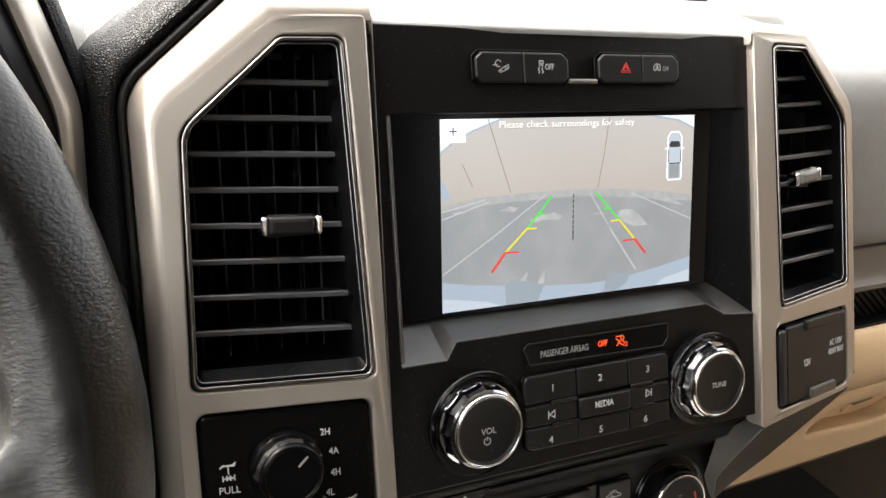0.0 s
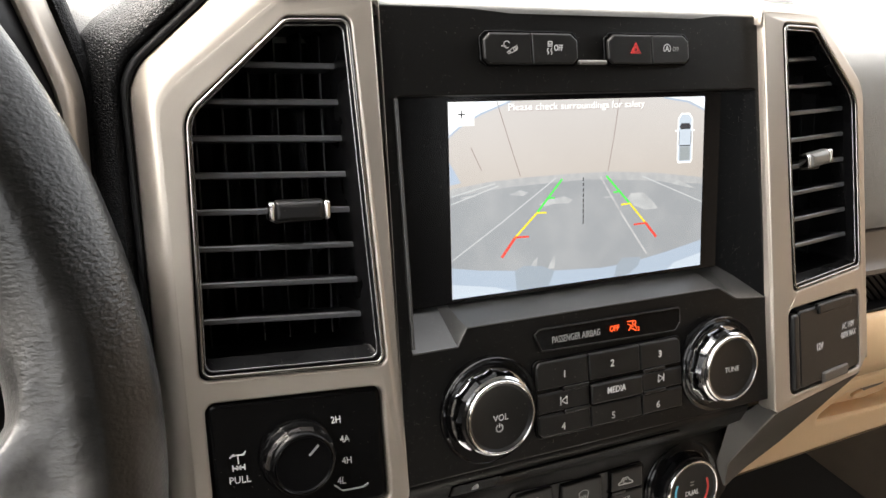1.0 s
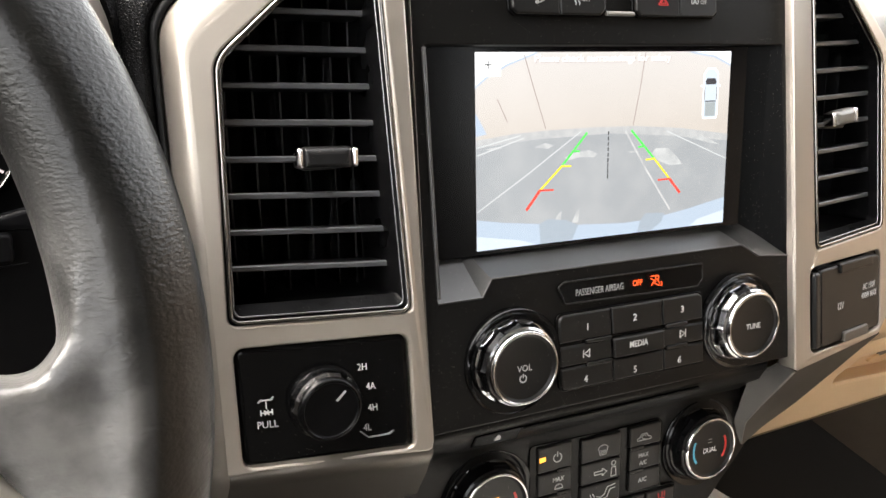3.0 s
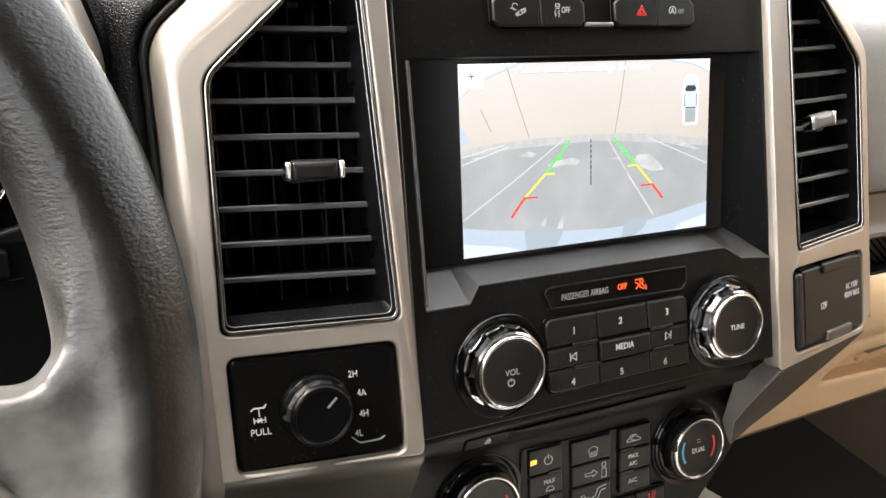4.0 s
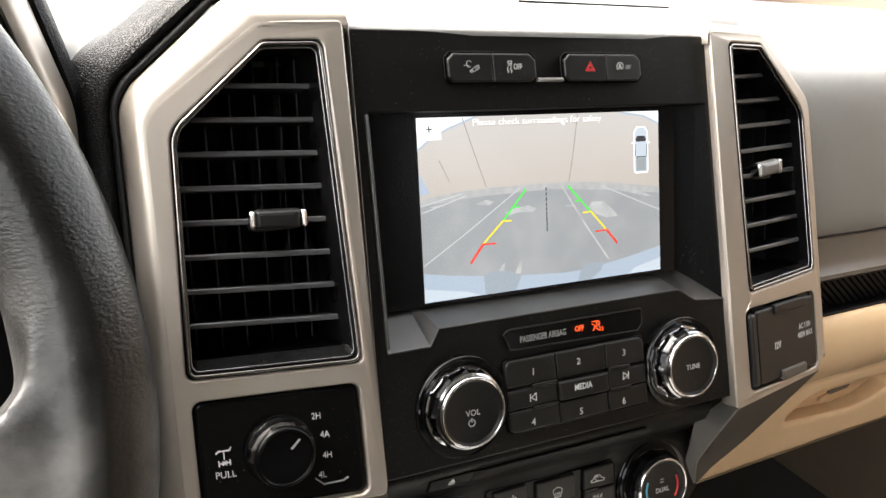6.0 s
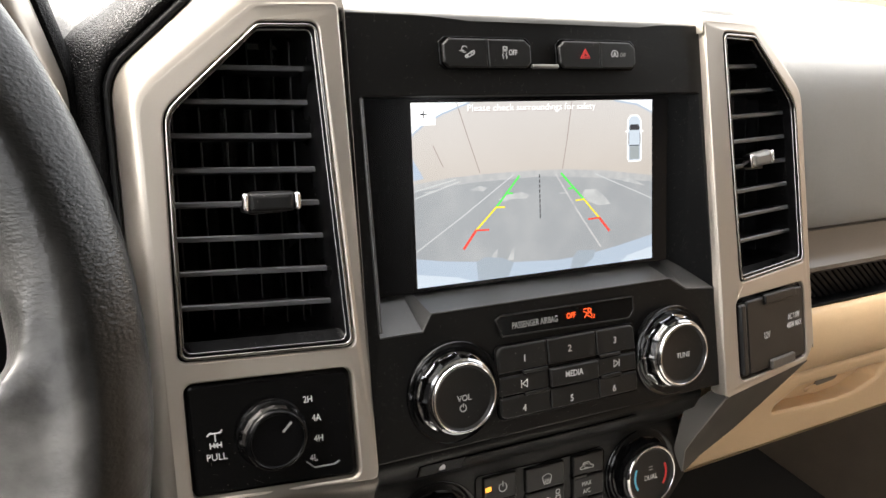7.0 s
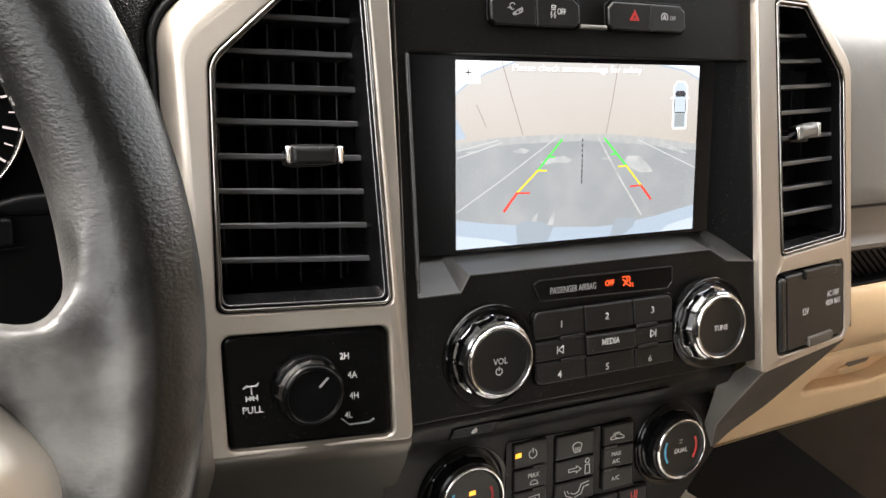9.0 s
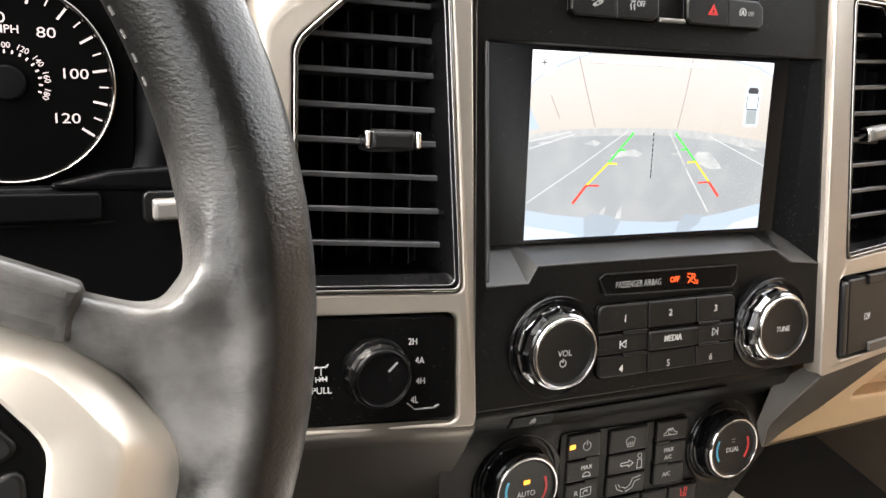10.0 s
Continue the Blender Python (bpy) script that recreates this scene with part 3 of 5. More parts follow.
def vent_trim(side):
    m = -1 if side < 0 else 1
    t = thing("vent_trim", (m * 185, -10, -20), "champagne painted trim frame round a vent and a panel", "dash trim", "champagne vent trims")
    if m < 0:
        crease = [(-229.5, -140.8, 0), (-230, 57, 22), (-174, 101.5, 9), (-132, 101.5, 3), (-131, -136, 4), (-132, -140.8, 3)]
        ring = [(-222.5, -70.5, 4), (-218.5, 50, 16), (-171.5, 92, 6), (-143, 92, 4), (-138, -71.5, 4)]
        hole = box_outline(-221.5, -140.8, -138.5, -81, 5)
        path = [(-229.5, z, 0) for z in (-176, -166, -158, -152, -147, -142.5)] + [(-230, 57, 22), (-174, 101.5, 9), (-129.5, 101.5, 0)]
        outer = [(-237.5, z, 0) for z in (-176, -166, -158, -152, -147, -142.5)] + [(-238, 67, 28), (-184.5, 115, 12), (-129.5, 115, 0)]
    else:
        crease = [(216, -139.5, 6), (228, -129, 8), (229, 56, 22), (173, 101.5, 9), (118, 101.5, 3), (118.4, -60, 0), (117.4, -144.6, 3)]
        ring = [(221, -66.5, 4), (220.5, 50, 16), (171, 94.5, 6), (133.5, 94.5, 4), (136.5, -70.5, 4)]
        hole = box_outline(131.5, 218, -135.6, -80.5, 5)
        path = [(228, -131, 0), (229, 56, 22), (173, 101.5, 9), (116, 101.5, 0)]
        outer = [(232, -133, 0), (232.5, 59, 26), (176.5, 108.5, 12), (116, 108.5, 0)]
    loops = [rounded(crease), rounded(ring), hole]
    plate("frame", loops[0], CHAMPAGNE, t, loops[1:], front=-6, depth=14, bevel=1.1)
    a, b = rounded(path, False, 8), rounded(outer, False, 8)
    rows = []
    for f, d in ((-0.18 if m < 0 else -0.3, -0.05), (-0.13 if m < 0 else -0.22, -0.05), (-0.06 if m < 0 else -0.1, 0.05), (0.0, 0.1), (0.1, 0.45), (0.2, 1.05), (0.3, 1.9), (0.42, 3.3), (0.55, 5.3), (0.68, 7.8), (0.8, 10.6), (0.9, 13.4), (1.0, 17.0), (1.02, 20.0), (1.0, 45.0)):
        rows.append([(p[0] + (q[0] - p[0]) * f, (surf(*p) if f > 0 else surf(p[0] + (q[0] - p[0]) * f, p[1] + (q[1] - p[1]) * f)) - 6 + d + (roll(p[1]) if m < 0 else 0), p[1] + (q[1] - p[1]) * f) for p, q in zip(a, b)])
    # the end beside the centre panel turns down and closes
    rows = [row + [(row[-1][0], row[-1][1], 93.0)] for row in rows]
    loft("flank", rows, CHAMPAGNE, t, sharp=60)
    # turned-in edge beside the centre panel
    xs = -128.6 if m < 0 else 118.6
    loft("inner_edge", [[(xs - m * w + (0.013 * (z - 101) if m < 0 else 0), surf(xs, z) + d, z) for z in (101, 40, -20, -80, -138)] for w, d in ((-0.2, -4.9), (0.3, -4.4), (0.6, -3.2), (0.7, 4))], CHAMPAGNE, t)
    return loops[1]


def air_vent(side, ring):
    m = -1 if side < 0 else 1
    v = thing("air_vent", (m * 180, -5, 10), "dusty black louvred vent in a thin ring, " + ("black tab" if m < 0 else "silver tab"), "air vent", "dash air vents")
    cx, cz = m * 180, 10
    bright = [(cx + (x - cx) * 0.962, cz + (z - cz) * 0.978) for x, z in ring]
    tube("outer_ring", [(x, surf(x, z) - 5.8, z) for x, z in bright], 0.9, RINGCHROME, v, True, "thin chrome ring")
    inner = [(cx + (x - cx) * 0.925, cz + (z - cz) * 0.955) for x, z in ring]
    tube("inner_ring", [(x, surf(x, z) - 3.8, z) for x, z in inner], 0.55, DARKCHROME, v, True)
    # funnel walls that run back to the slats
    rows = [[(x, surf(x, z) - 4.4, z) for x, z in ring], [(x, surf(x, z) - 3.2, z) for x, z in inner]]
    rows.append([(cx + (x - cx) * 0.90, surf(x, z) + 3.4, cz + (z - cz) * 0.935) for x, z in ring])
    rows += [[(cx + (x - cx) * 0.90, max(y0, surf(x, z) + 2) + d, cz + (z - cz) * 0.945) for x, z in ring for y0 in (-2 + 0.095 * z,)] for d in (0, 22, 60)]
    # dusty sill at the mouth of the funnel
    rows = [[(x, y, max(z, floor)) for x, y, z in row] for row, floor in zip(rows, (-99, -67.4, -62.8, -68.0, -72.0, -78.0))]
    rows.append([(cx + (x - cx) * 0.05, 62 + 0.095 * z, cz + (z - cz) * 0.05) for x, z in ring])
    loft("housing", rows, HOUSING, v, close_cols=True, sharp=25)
    lo, hi = (-217.4, -135.0) if m < 0 else (136.5, 223)
    z_up = 0.0 if m < 0 else 2.6
    for k in range(8):
        z = 71.2 - 17.15 * k + z_up
        a, b = lo, hi
        cut = max(0, z - 50) * 1.1
        if m < 0:
            a = lo + cut
        else:
            b = hi - cut
        y = -6 + 0.095 * z
        # the slats follow the curve of the trim: outer ends lie deeper and a little higher
        bow = lambda x: (abs(x) - 135) / 82
        deep = 16.5 if m < 0 else 9.0
        lift = 2.7 if m < 0 else 3.4
        sec = [(0, 0.9), (-0.5, 0.3), (-0.5, -0.4), (0, -0.9), (10, -1.6), (22, -1.0), (22, 0.4), (10, 1.0)]
        s = loft("slat", [[(x, y + d + deep * bow(x), z + h - 0.08 * d + lift * bow(x) - 1.35) for d, h in sec] for x in (a, b)], VENTBLACK, v, close_cols=True)
        # front lip in a paler colour, standing in for its highlight
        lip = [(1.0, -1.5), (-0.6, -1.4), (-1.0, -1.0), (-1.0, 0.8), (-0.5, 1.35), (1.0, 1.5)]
        loft("slat_edge", [[(x, y + d + deep * bow(x), z + h + lift * bow(x) - 1.35) for d, h in lip] for x in (a, b)], EDGEGLINT, s, close_cols=True, sharp=30)
    for k in range(6):
        x = (lo + hi) / 2 + (k - 2.5) * 13.4
        top = 62 if m * x > 200 else 92
        vane = loft("vane", [[(x + w, y, z) for w, y in ((-0.5, 24.6), (0.5, 24.6), (0.9, 26), (0.6, 56), (-0.6, 56), (-0.9, 26))] for z in (-66, top)], VANE, v, close_cols=True)
        if m < 0:
            tube("vane_edge", [(x, 24.4, -66), (x, 24.4, top - 1)], 0.42, VANEGLINT, vane, sides=1)
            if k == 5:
                # a second pale line by the last vane, a painted glint
                tube("vane_edge", [(x - 4.6, 22.4, -66), (x - 4.6, 22.4, top - 1)], 0.5, EDGEGLINT, vane, sides=1)
    # tab on one slat
    x0, x1, zt, yt = (-187.5, -159, 4.6, -19) if m < 0 else (164, 190, 8.8, -14)
    tab = plate("tab", box_outline(x0 + 3, x1 - 3, zt - 4.9, zt + 4.9, 1.6), VENTBLACK if m < 0 else SATIN, v, front=yt, depth=9, bevel=3.2, over=flat)
    for xa, xb in ((x0, x0 + 3.4), (x1 - 3.4, x1)):
        plate("tab_end", box_outline(xa, xb, zt - 4.5, zt + 4.5, 1.5), CHROME, tab, front=yt + 0.4, depth=8.5, bevel=1.6, over=flat)
    mid = Vector(((x0 + x1) / 2, yt, zt)) - Vector(v["origin"])
    for ob in (tab, *tab.children):
        ob.data.transform(Matrix.Translation(mid * MM) @ Matrix.Rotation(radians(-9 if m < 0 else 5), 4, "Z") @ Matrix.Rotation(radians(1 if m < 0 else -7), 4, "Y") @ Matrix.Translation(-mid * MM))
    plate("stem", box_outline(x0 + 5, x1 - 3, zt - 6.5, zt + 1, 1.5), VENTBLACK, v, front=yt + 11, depth=16, bevel=1.0, over=flat)
    return v


for side in (-1, 1):
    air_vent(side, vent_trim(side))

loft("shelf", [[(x, y, z) for x in (-760, -300, -250, -200, -129)] for y, z in ((44, 84), (50, 93), (58, 101), (75, 113), (120, 136), (200, 164), (320, 200), (560, 250), (700, 270))], DASHGREY, dash, "glaring vinyl dash top beside the hood")
# black vinyl cowl that hugs the driver-side trim
edge = rounded([(-237.5, -160, 0), (-238, 67, 28), (-184.5, 115, 12), (-129.5, 115, 0)], False, 8)
outer = rounded([(-241.5, -160, 0), (-242, 70, 28), (-187.5, 120, 12), (-129.5, 120, 0)], False, 8)
wide = rounded([(-262, -160, 0), (-262, 84, 20), (-212, 124, 30), (-129.5, 127, 0)], False, 8)
loft("border", [[(p[0] + (q[0] - p[0]) * f, surf(*p) + d, p[1] + (q[1] - p[1]) * f) for p, q in zip(edge, outer)]
                for f, d in ((0.12, 30), (0.12, 12), (0.25, 9.6), (0.5, 9), (0.8, 9.8), (1.0, 12), (1.05, 30))], BORDER, dash, "grey border round the vent trim", sharp=60)
loft("cowl", [[(p[0] + (q[0] - p[0]) * f, surf(*p) + d, p[1] + (q[1] - p[1]) * f) for p, q in zip(outer, wide)]
             for f, d in ((-0.02, 34), (-0.02, 14), (0.06, 10.5), (0.2, 9.6), (0.4, 14), (0.62, 21), (0.85, 30), (1.0, 42), (1.05, 60), (1.05, 90))], HOODLEATHER, dash, "black grained vinyl pad beside the vent trim", sharp=60)

# ---- centre panel ----
fascia = thing("radio_unit", (0, -15, 0), "dusty black plastic radio panel with buttons and two chrome knobs", "car radio")
OPENING = [(-121, 55), (115, 55), (118, -72), (93.5, -69.8), (80, -61.6), (-91, -61.6), (-96.8, -70.6), (-121.8, -70.6)]
plate("face", rounded([(-135, -137, 1), (121, -137, 1), (121, 98.4, 1), (-131, 98.4, 1)]), FASCIA, fascia, [rounded([(x, z, 1.2) for x, z in OPENING], n=2)], 0, 18, 0.9)
# sloping ledge under the screen, side walls and roof of its recess
back = [(118, -54), (93.5, -54), (80, -54), (-91, -54), (-96.8, -54), (-121.8, -54)]
loft("ledge", [[(x, surf(x, z) + 0.5, z) for x, z in OPENING[2:]], [(x, 1.0, z) for x, z in back]], SHEENGREY, fascia, "sloping black ledge below the screen", sharp=10)
loft("side_wall", [[(115, surf(115, 55) + 0.5, 55), (118, surf(118, -72) + 0.5, -72)], [(111.5, -7, 55), (107, -8, -60)], [(101, 1.0, 55), (100, 1.0, -54)]], RECESS, fascia, sharp=10)
loft("side_wall", [[(-121, surf(-121, 55) + 0.5, 55), (-121.8, surf(-121, -71) + 0.5, -70.6)], [(-117, 1, 55), (-117, 1, -54)]], FASCIA, fascia, sharp=10)
loft("recess_roof", [[(-121, surf(0, 55) + 0.5, 55), (115, surf(0, 55) + 0.5, 55)], [(-119, 1, 54), (101, 1, 54)]], FASCIA, fascia, sharp=10)
# thin pale tube painted as the highlight along the ledge's front edge
tube("ledge_edge", [(x, surf(x, z) - 0.1, z) for x, z in OPENING[2:]], 0.5, SHEENGREY, fascia)
tube("edge_bead", [(-121.6, surf(-121, z) - 0.5, z) for z in (54, 20, -20, -68)], 1.1, SHEENGREY, fascia)


def key(name, outline, front, depth, parent, over=surf, bevel=1.1, material=BUTTON):
    return plate(name, outline, material, parent, front=front, depth=depth, bevel=bevel, over=over)


# the two pairs of switches above the screen
for x0, x1, mid in ((-72.5, -15.5, -44.2), (4.6, 61.5, 34.6)):
    plate("switch_well", rounded([(x0 - 1.5, 72, 1), (x0 + 2, 69.2, 1), (x1 - 2, 69.2, 1), (x1 + 1.5, 72, 1), (x1 + 1.5, 84, 1), (x1 - 2, 87.2, 1), (x0 + 2, 87.2, 1), (x0 - 1.5, 84, 1)]), PIANO, fascia, front=-0.8, depth=2, bevel=0.5)
    left = key("switch", rounded([(x0, 73, .6), (x0 + 3, 70.2, .6), (mid - .2, 70.2, .4), (mid - .2, 86, .4), (x0 + 4, 86, .6), (x0, 82.5, .6)], n=2), -2.8, 4, fascia)
    right = key("switch", rounded([(mid + .2, 70.2, .4), (x1 - 3, 70.2, .6), (x1, 73, .6), (x1, 82.5, .6), (x1 - 4, 86, .6), (mid + .2, 86, .4)], n=2), -2.8, 4, fascia)
    y = surf(0, 78) - 3.2
    if x0 < 0:
        strokes("icon", [arc(-59.6, 80.0, 1.7, 30, 300), [(-62.6, 79.2), (-60, 79.2)], [(-59.4, 76), (-56, 78.4), (-53.6, 79.4), (-53.2, 77.8)], [(-59, 76.4), (-56.4, 76), (-53.6, 77.4)], arc(-58.2, 76.2, 0.8, 0, 360, 8), arc(-54.8, 77.8, 0.8, 0, 360, 8)], 0.42, y, WHITEINK, left)
        strokes("icon", [[(-34.6, 80.3), (-32.2, 80.3), (-32.2, 81.6), (-34.6, 81.6), (-34.6, 80.3)], [(-34.6, 79.4), (-32.2, 79.4)], [(-34.6, 78.4), (-35.2, 77), (-34.3, 76.2), (-34.8, 75.2)], [(-32.4, 78.4), (-33, 77), (-32.1, 76.2), (-32.6, 75.2)]], 0.5, y, WHITEINK, right)
        text("lettering", "OFF", 4.5, -28.2, 78.4, y, WHITEINK, right, stretch=0.72)
    else:
        tri = [(19.6, 76.2), (26, 76.2), (22.8, 81.4), (19.6, 76.2)]
        strokes("icon", [tri, [(21.1, 77.1), (24.5, 77.1), (22.8, 79.8), (21.1, 77.1)]], 0.55, y, REDINK, left)
        strokes("icon", [arc(45.0, 78.6, 2.4, -40, 220), [(43.9, 77.2), (45.0, 80.1), (46.1, 77.2)], [(44.3, 78.1), (45.7, 78.1)]], 0.45, y, WHITEINK, right)
        text("lettering", "OFF", 3.6, 51.2, 78.2, y, DIMINK, right, stretch=0.72)
# paler plastic than the panel, standing in for light on this ledge
plate("switch_sill", box_outline(-14.6, 3.8, 70, 72.4, .8), SATIN, fascia, front=-2.6, depth=3, bevel=1.0)

# passenger airbag telltale
tell = plate("airbag_window", rounded([(-51.5, -71, 1), (-47.5, -80.4, 1.5), (44.5, -82.2, 1.5), (48.5, -78, 1), (48.5, -69.2, 1), (-48, -68.6, 1)]), PIANO, fascia, front=-0.7, depth=2, bevel=0.4, label="gloss black airbag telltale window")
rim = rounded([(-51.5, -71, 1), (-47.5, -80.4, 1.5), (44.5, -82.2, 1.5), (48.5, -78, 1), (48.5, -69.2, 1), (-48, -68.6, 1)])
tube("window_rim", [(x, surf(x, z) - 0.6, z) for x, z in rim], 0.45, BUTTON, tell, True)
AMBER = glow("amber_lamp", (1.0, 0.35, 0.02), 2.0 / 2 ** EXPOSURE)
RED_LED = glow("red_lamp", (1.0, 0.10, 0.02), 1.7 / 2 ** EXPOSURE)
y = surf(0, -75) - 1.1
text("lettering", "PASSENGER AIRBAG", 5.4, -25, -75.3, y - 0.1, DIMINK, tell, stretch=0.66)
text("lettering", "OFF", 4.7, 0.6, -74.7, y - 0.1, RED_LED, tell, stretch=0.8, bold=0.08)
strokes("icon", [[(10.0, -72), (13.5, -72)], [(10.0, -73.4), (13.8, -75.4)], arc(14.4, -73.2, 1.2, 0, 360, 8), [(12.6, -74.6), (10.8, -77.4)], [(12.0, -75.8), (16.0, -78)], [(15.0, -74.6), (16.4, -77)]], 0.6, y - 0.1, RED_LED, tell)
text("numeral", "2", 3.6, 17.6, -77.2, y - 0.1, RED_LED, tell)

# preset keys
ROWS3 = ((-86.2, -101.2), (-103.4, -114.2), (-115.2, -127.2))
COLS3 = ((-52.5, -18.6), (-18.1, 17.1), (17.6, 47.2))
NAMES = (("1", "2", "3"), ("prev", "MEDIA", "next"), ("4", "5", "6"))
plate("key_well", rounded([(-53.8, -85.2, 4), (48.4, -85.2, 4), (48.4, -128.2, 3), (-53.8, -128.2, 4)]), PIANO, fascia, front=-0.6, depth=2, bevel=0.4)
for r, (z1, z0) in enumerate(ROWS3):
    for c, (x0, x1) in enumerate(COLS3):
        tag = NAMES[r][c]
        ro = [(x0, z0, .6), (x1, z0, .6), (x1, z1, .6), (x0, z1, .6)]
        if tag == "1":
            ro[3] = (x0, z1, 4)
        if tag == "3":
            ro[2] = (x1, z1, 4)
        if tag == "4":
            ro[0] = (x0, z0, 4)
        up = -3.4 if tag == "MEDIA" else -1.8
        k = key("preset_key", rounded(ro, n=3), up, 4, fascia)
        cx, cz = (x0 + x1) / 2, (z0 + z1) / 2
        y = surf(0, cz) + up - 0.35
        if tag == "prev":
            strokes("icon", [[(-38, -106.6), (-38, -111)], [(-34, -106.6), (-37.4, -108.8), (-34, -111), (-34, -106.6)]], 0.5, y, WHITEINK, k)
        elif tag == "next":
            strokes("icon", [[(33.4, -105.6), (33.4, -110)], [(29.4, -105.6), (32.8, -107.8), (29.4, -110), (29.4, -105.6)]], 0.5, y, WHITEINK, k)
        elif tag == "MEDIA":
            text("lettering", tag, 5.2, -1.8, -108, y, WHITEINK, k, stretch=0.84, bold=0.03)
        else:
            at = {"1": (-34.6, -94.4), "2": (-2.6, -93.6), "3": (31.4, -93.8), "4": (-37, -123), "5": (-3.4, -123.2), "6": (28.6, -123)}[tag]
            text("lettering", tag, 5.6, at[0], at[1], y, WHITEINK, k, bold=0.03)
# slim raised bars between the keys, each in a dark groove
def key_bar(x0, x1, z, front, parent, over):
    groove = plate("key_groove", box_outline(x0 - 0.5, x1 + 0.5, z - 1.5, z + 1.5, 1.4), PIANO, parent, front=front + 0.5, depth=1.5, bevel=0.3, over=over)
    plate("key_bar", box_outline(x0, x1, z - 1.0, z + 1.0, 0.9), BUTTON, groove, front=front, depth=1.5, bevel=0.5, over=over)


for x0, x1, z in ((-36, -18.6, -102.3), (19, 35, -102.0), (-36, -18.6, -115), (19, 35, -114.6)):
    key_bar(x0, x1, z, -2.4, fascia, surf)


def dial(name, x, z, base, face, radius, parent, skirt=KNOBCHROME, collar=1.5):
    """A turning knob: black collar, faceted bright skirt, bright rim and a dished black face."""
    h = base - face
    k = lathe(name, [(radius * collar, -3), (radius * collar, 1.5), (radius * collar - 0.5, 2.2), (radius * collar - 1.2, 2.1), (radius * 1.31, 0.4), (radius * 1.27, 1.2), (radius * 1.22, 1.0), (radius * 1.16, 0.4)], (x, base, z), KNOBBLACK, parent, 64)
    # twelve flat grips between two round rings
    rings = ((1.15, 0, 0), (1.20, 0.06, 0), (1.20, 0.10, 0), (1.19, 0.13, 1), (1.17, 0.42, 1), (1.115, 0.70, 1), (1.10, 0.73, 0), (1.045, 0.80, 0))
    bm = bmesh.new()
    loops = []
    for r, f, grip in rings:
        loop = []
        for q in range(96):
            a = 2 * math.pi * q / 96
            off = (q % 8 - 4) * 2 * math.pi / 96
            cut = 1.0 if not grip or q % 8 == 0 else math.cos(math.pi / 12) / math.cos(off) * 0.985
            loop.append(bm.verts.new((x + radius * r * cut * math.cos(a), base - h * f, z + radius * r * cut * math.sin(a))))
        loops.append(loop)
    for la, lb in zip(loops, loops[1:]):
        for q in range(96):
            bm.faces.new((la[q], la[(q + 1) % 96], lb[(q + 1) % 96], lb[q]))
    part("skirt", bm, skirt, k, sharp=9)
    lathe("rim", [(radius * 1.04, h * 0.76), (radius * 1.045, h * 0.84), (radius * 1.02, h * 0.96), (radius * 0.995, h), (radius * 0.965, h * 1.0), (radius * 0.95, h * 0.97)], (x, base, z), BRIGHTCHROME, k, 72, sharp=60)
    lathe("face", [(radius * 0.95, h * 0.97), (radius * 0.88, h * 0.86), (radius * 0.82, h * 0.83), (0, h * 0.85)], (x, base, z), BUTTON, k, 64, sharp=25)
    return k, base - h * 0.86


vol, yf = dial("volume_knob", -81, -106.2, surf(-81, -106), -41, 19.2, fascia)
text("lettering", "VOL", 4.8, -80.8, -106.6, yf, WHITEINK, vol, stretch=0.95)
strokes("icon", [arc(-81.6, -112, 1.9, 120, 420), [(-81.6, -111.4), (-81.6, -109.6)]], 0.6, yf, WHITEINK, vol)
tune, yf = dial("tune_knob", 77, -107.4, surf(77, -107), -40.5, 19.6, fascia)
text("lettering", "TUNE", 4.6, 77.6, -108.2, yf, WHITEINK, tune, stretch=0.95)

# ---- touch screen with the reversing picture ----
screen = thing("touch_screen", (0, 2, 0), "lit touch screen showing a reversing camera picture of a car park", "screen")
plate("glass", box_outline(-119, 100.5, -54.5, 55, 1), mat("screen_glass", (0.004, 0.004, 0.0045), 0.16, 0, 0.1, 600, dust=0.02, gloss=0.2), screen, front=0.6, depth=4, bevel=0.3, over=flat)
S = 1.14 / 2 ** EXPOSURE
WALL = glow("picture_wall", (0.635, 0.58, 0.54), S, 0.45, (0.565, 0.512, 0.47), 9, (0.69, 0.66, 0.65))
SKY = glow("picture_sky", (0.90, 0.95, 1.0), S * 1.15)
BLUEEDGE = glow("picture_blue_edge", (0.46, 0.56, 0.70), S)
ROAD = glow("picture_road", (0.36, 0.38, 0.405), S, 0.55, (0.425, 0.44, 0.46), 38)
FARROAD = glow("picture_far_road", (0.46, 0.47, 0.485), S, 0.5, (0.53, 0.535, 0.545), 200)
SCUFF = glow("picture_scuff", (0.47, 0.485, 0.50), S, 0.5, (0.60, 0.61, 0.62), 170)
BUMPER = glow("picture_bumper", (0.45, 0.54, 0.66), S)
BUMPERDARK = glow("picture_bumper_dark", (0.36, 0.42, 0.49), S)
BUMPERLIGHT = glow("picture_bumper_light", (0.62, 0.70, 0.80), S)
PALE = glow("picture_line", (0.62, 0.64, 0.66), S)
SEAM = glow("picture_seam", (0.40, 0.33, 0.31), S)
FARLINE = glow("picture_worn_line", (0.62, 0.62, 0.63), S, 0.5, (0.42, 0.43, 0.45), 160)
BED = glow("picture_truck_bed", (0.36, 0.40, 0.42), S)
WHITE = glow("picture_white", (1.0, 1.0, 1.0), S * 1.4)
GREEN, YELLOW, RED = glow("guide_green", (0.10, 0.85, 0.13), S), glow("guide_yellow", (0.95, 0.80, 0.06), S), glow("guide_red", (0.92, 0.08, 0.06), S)
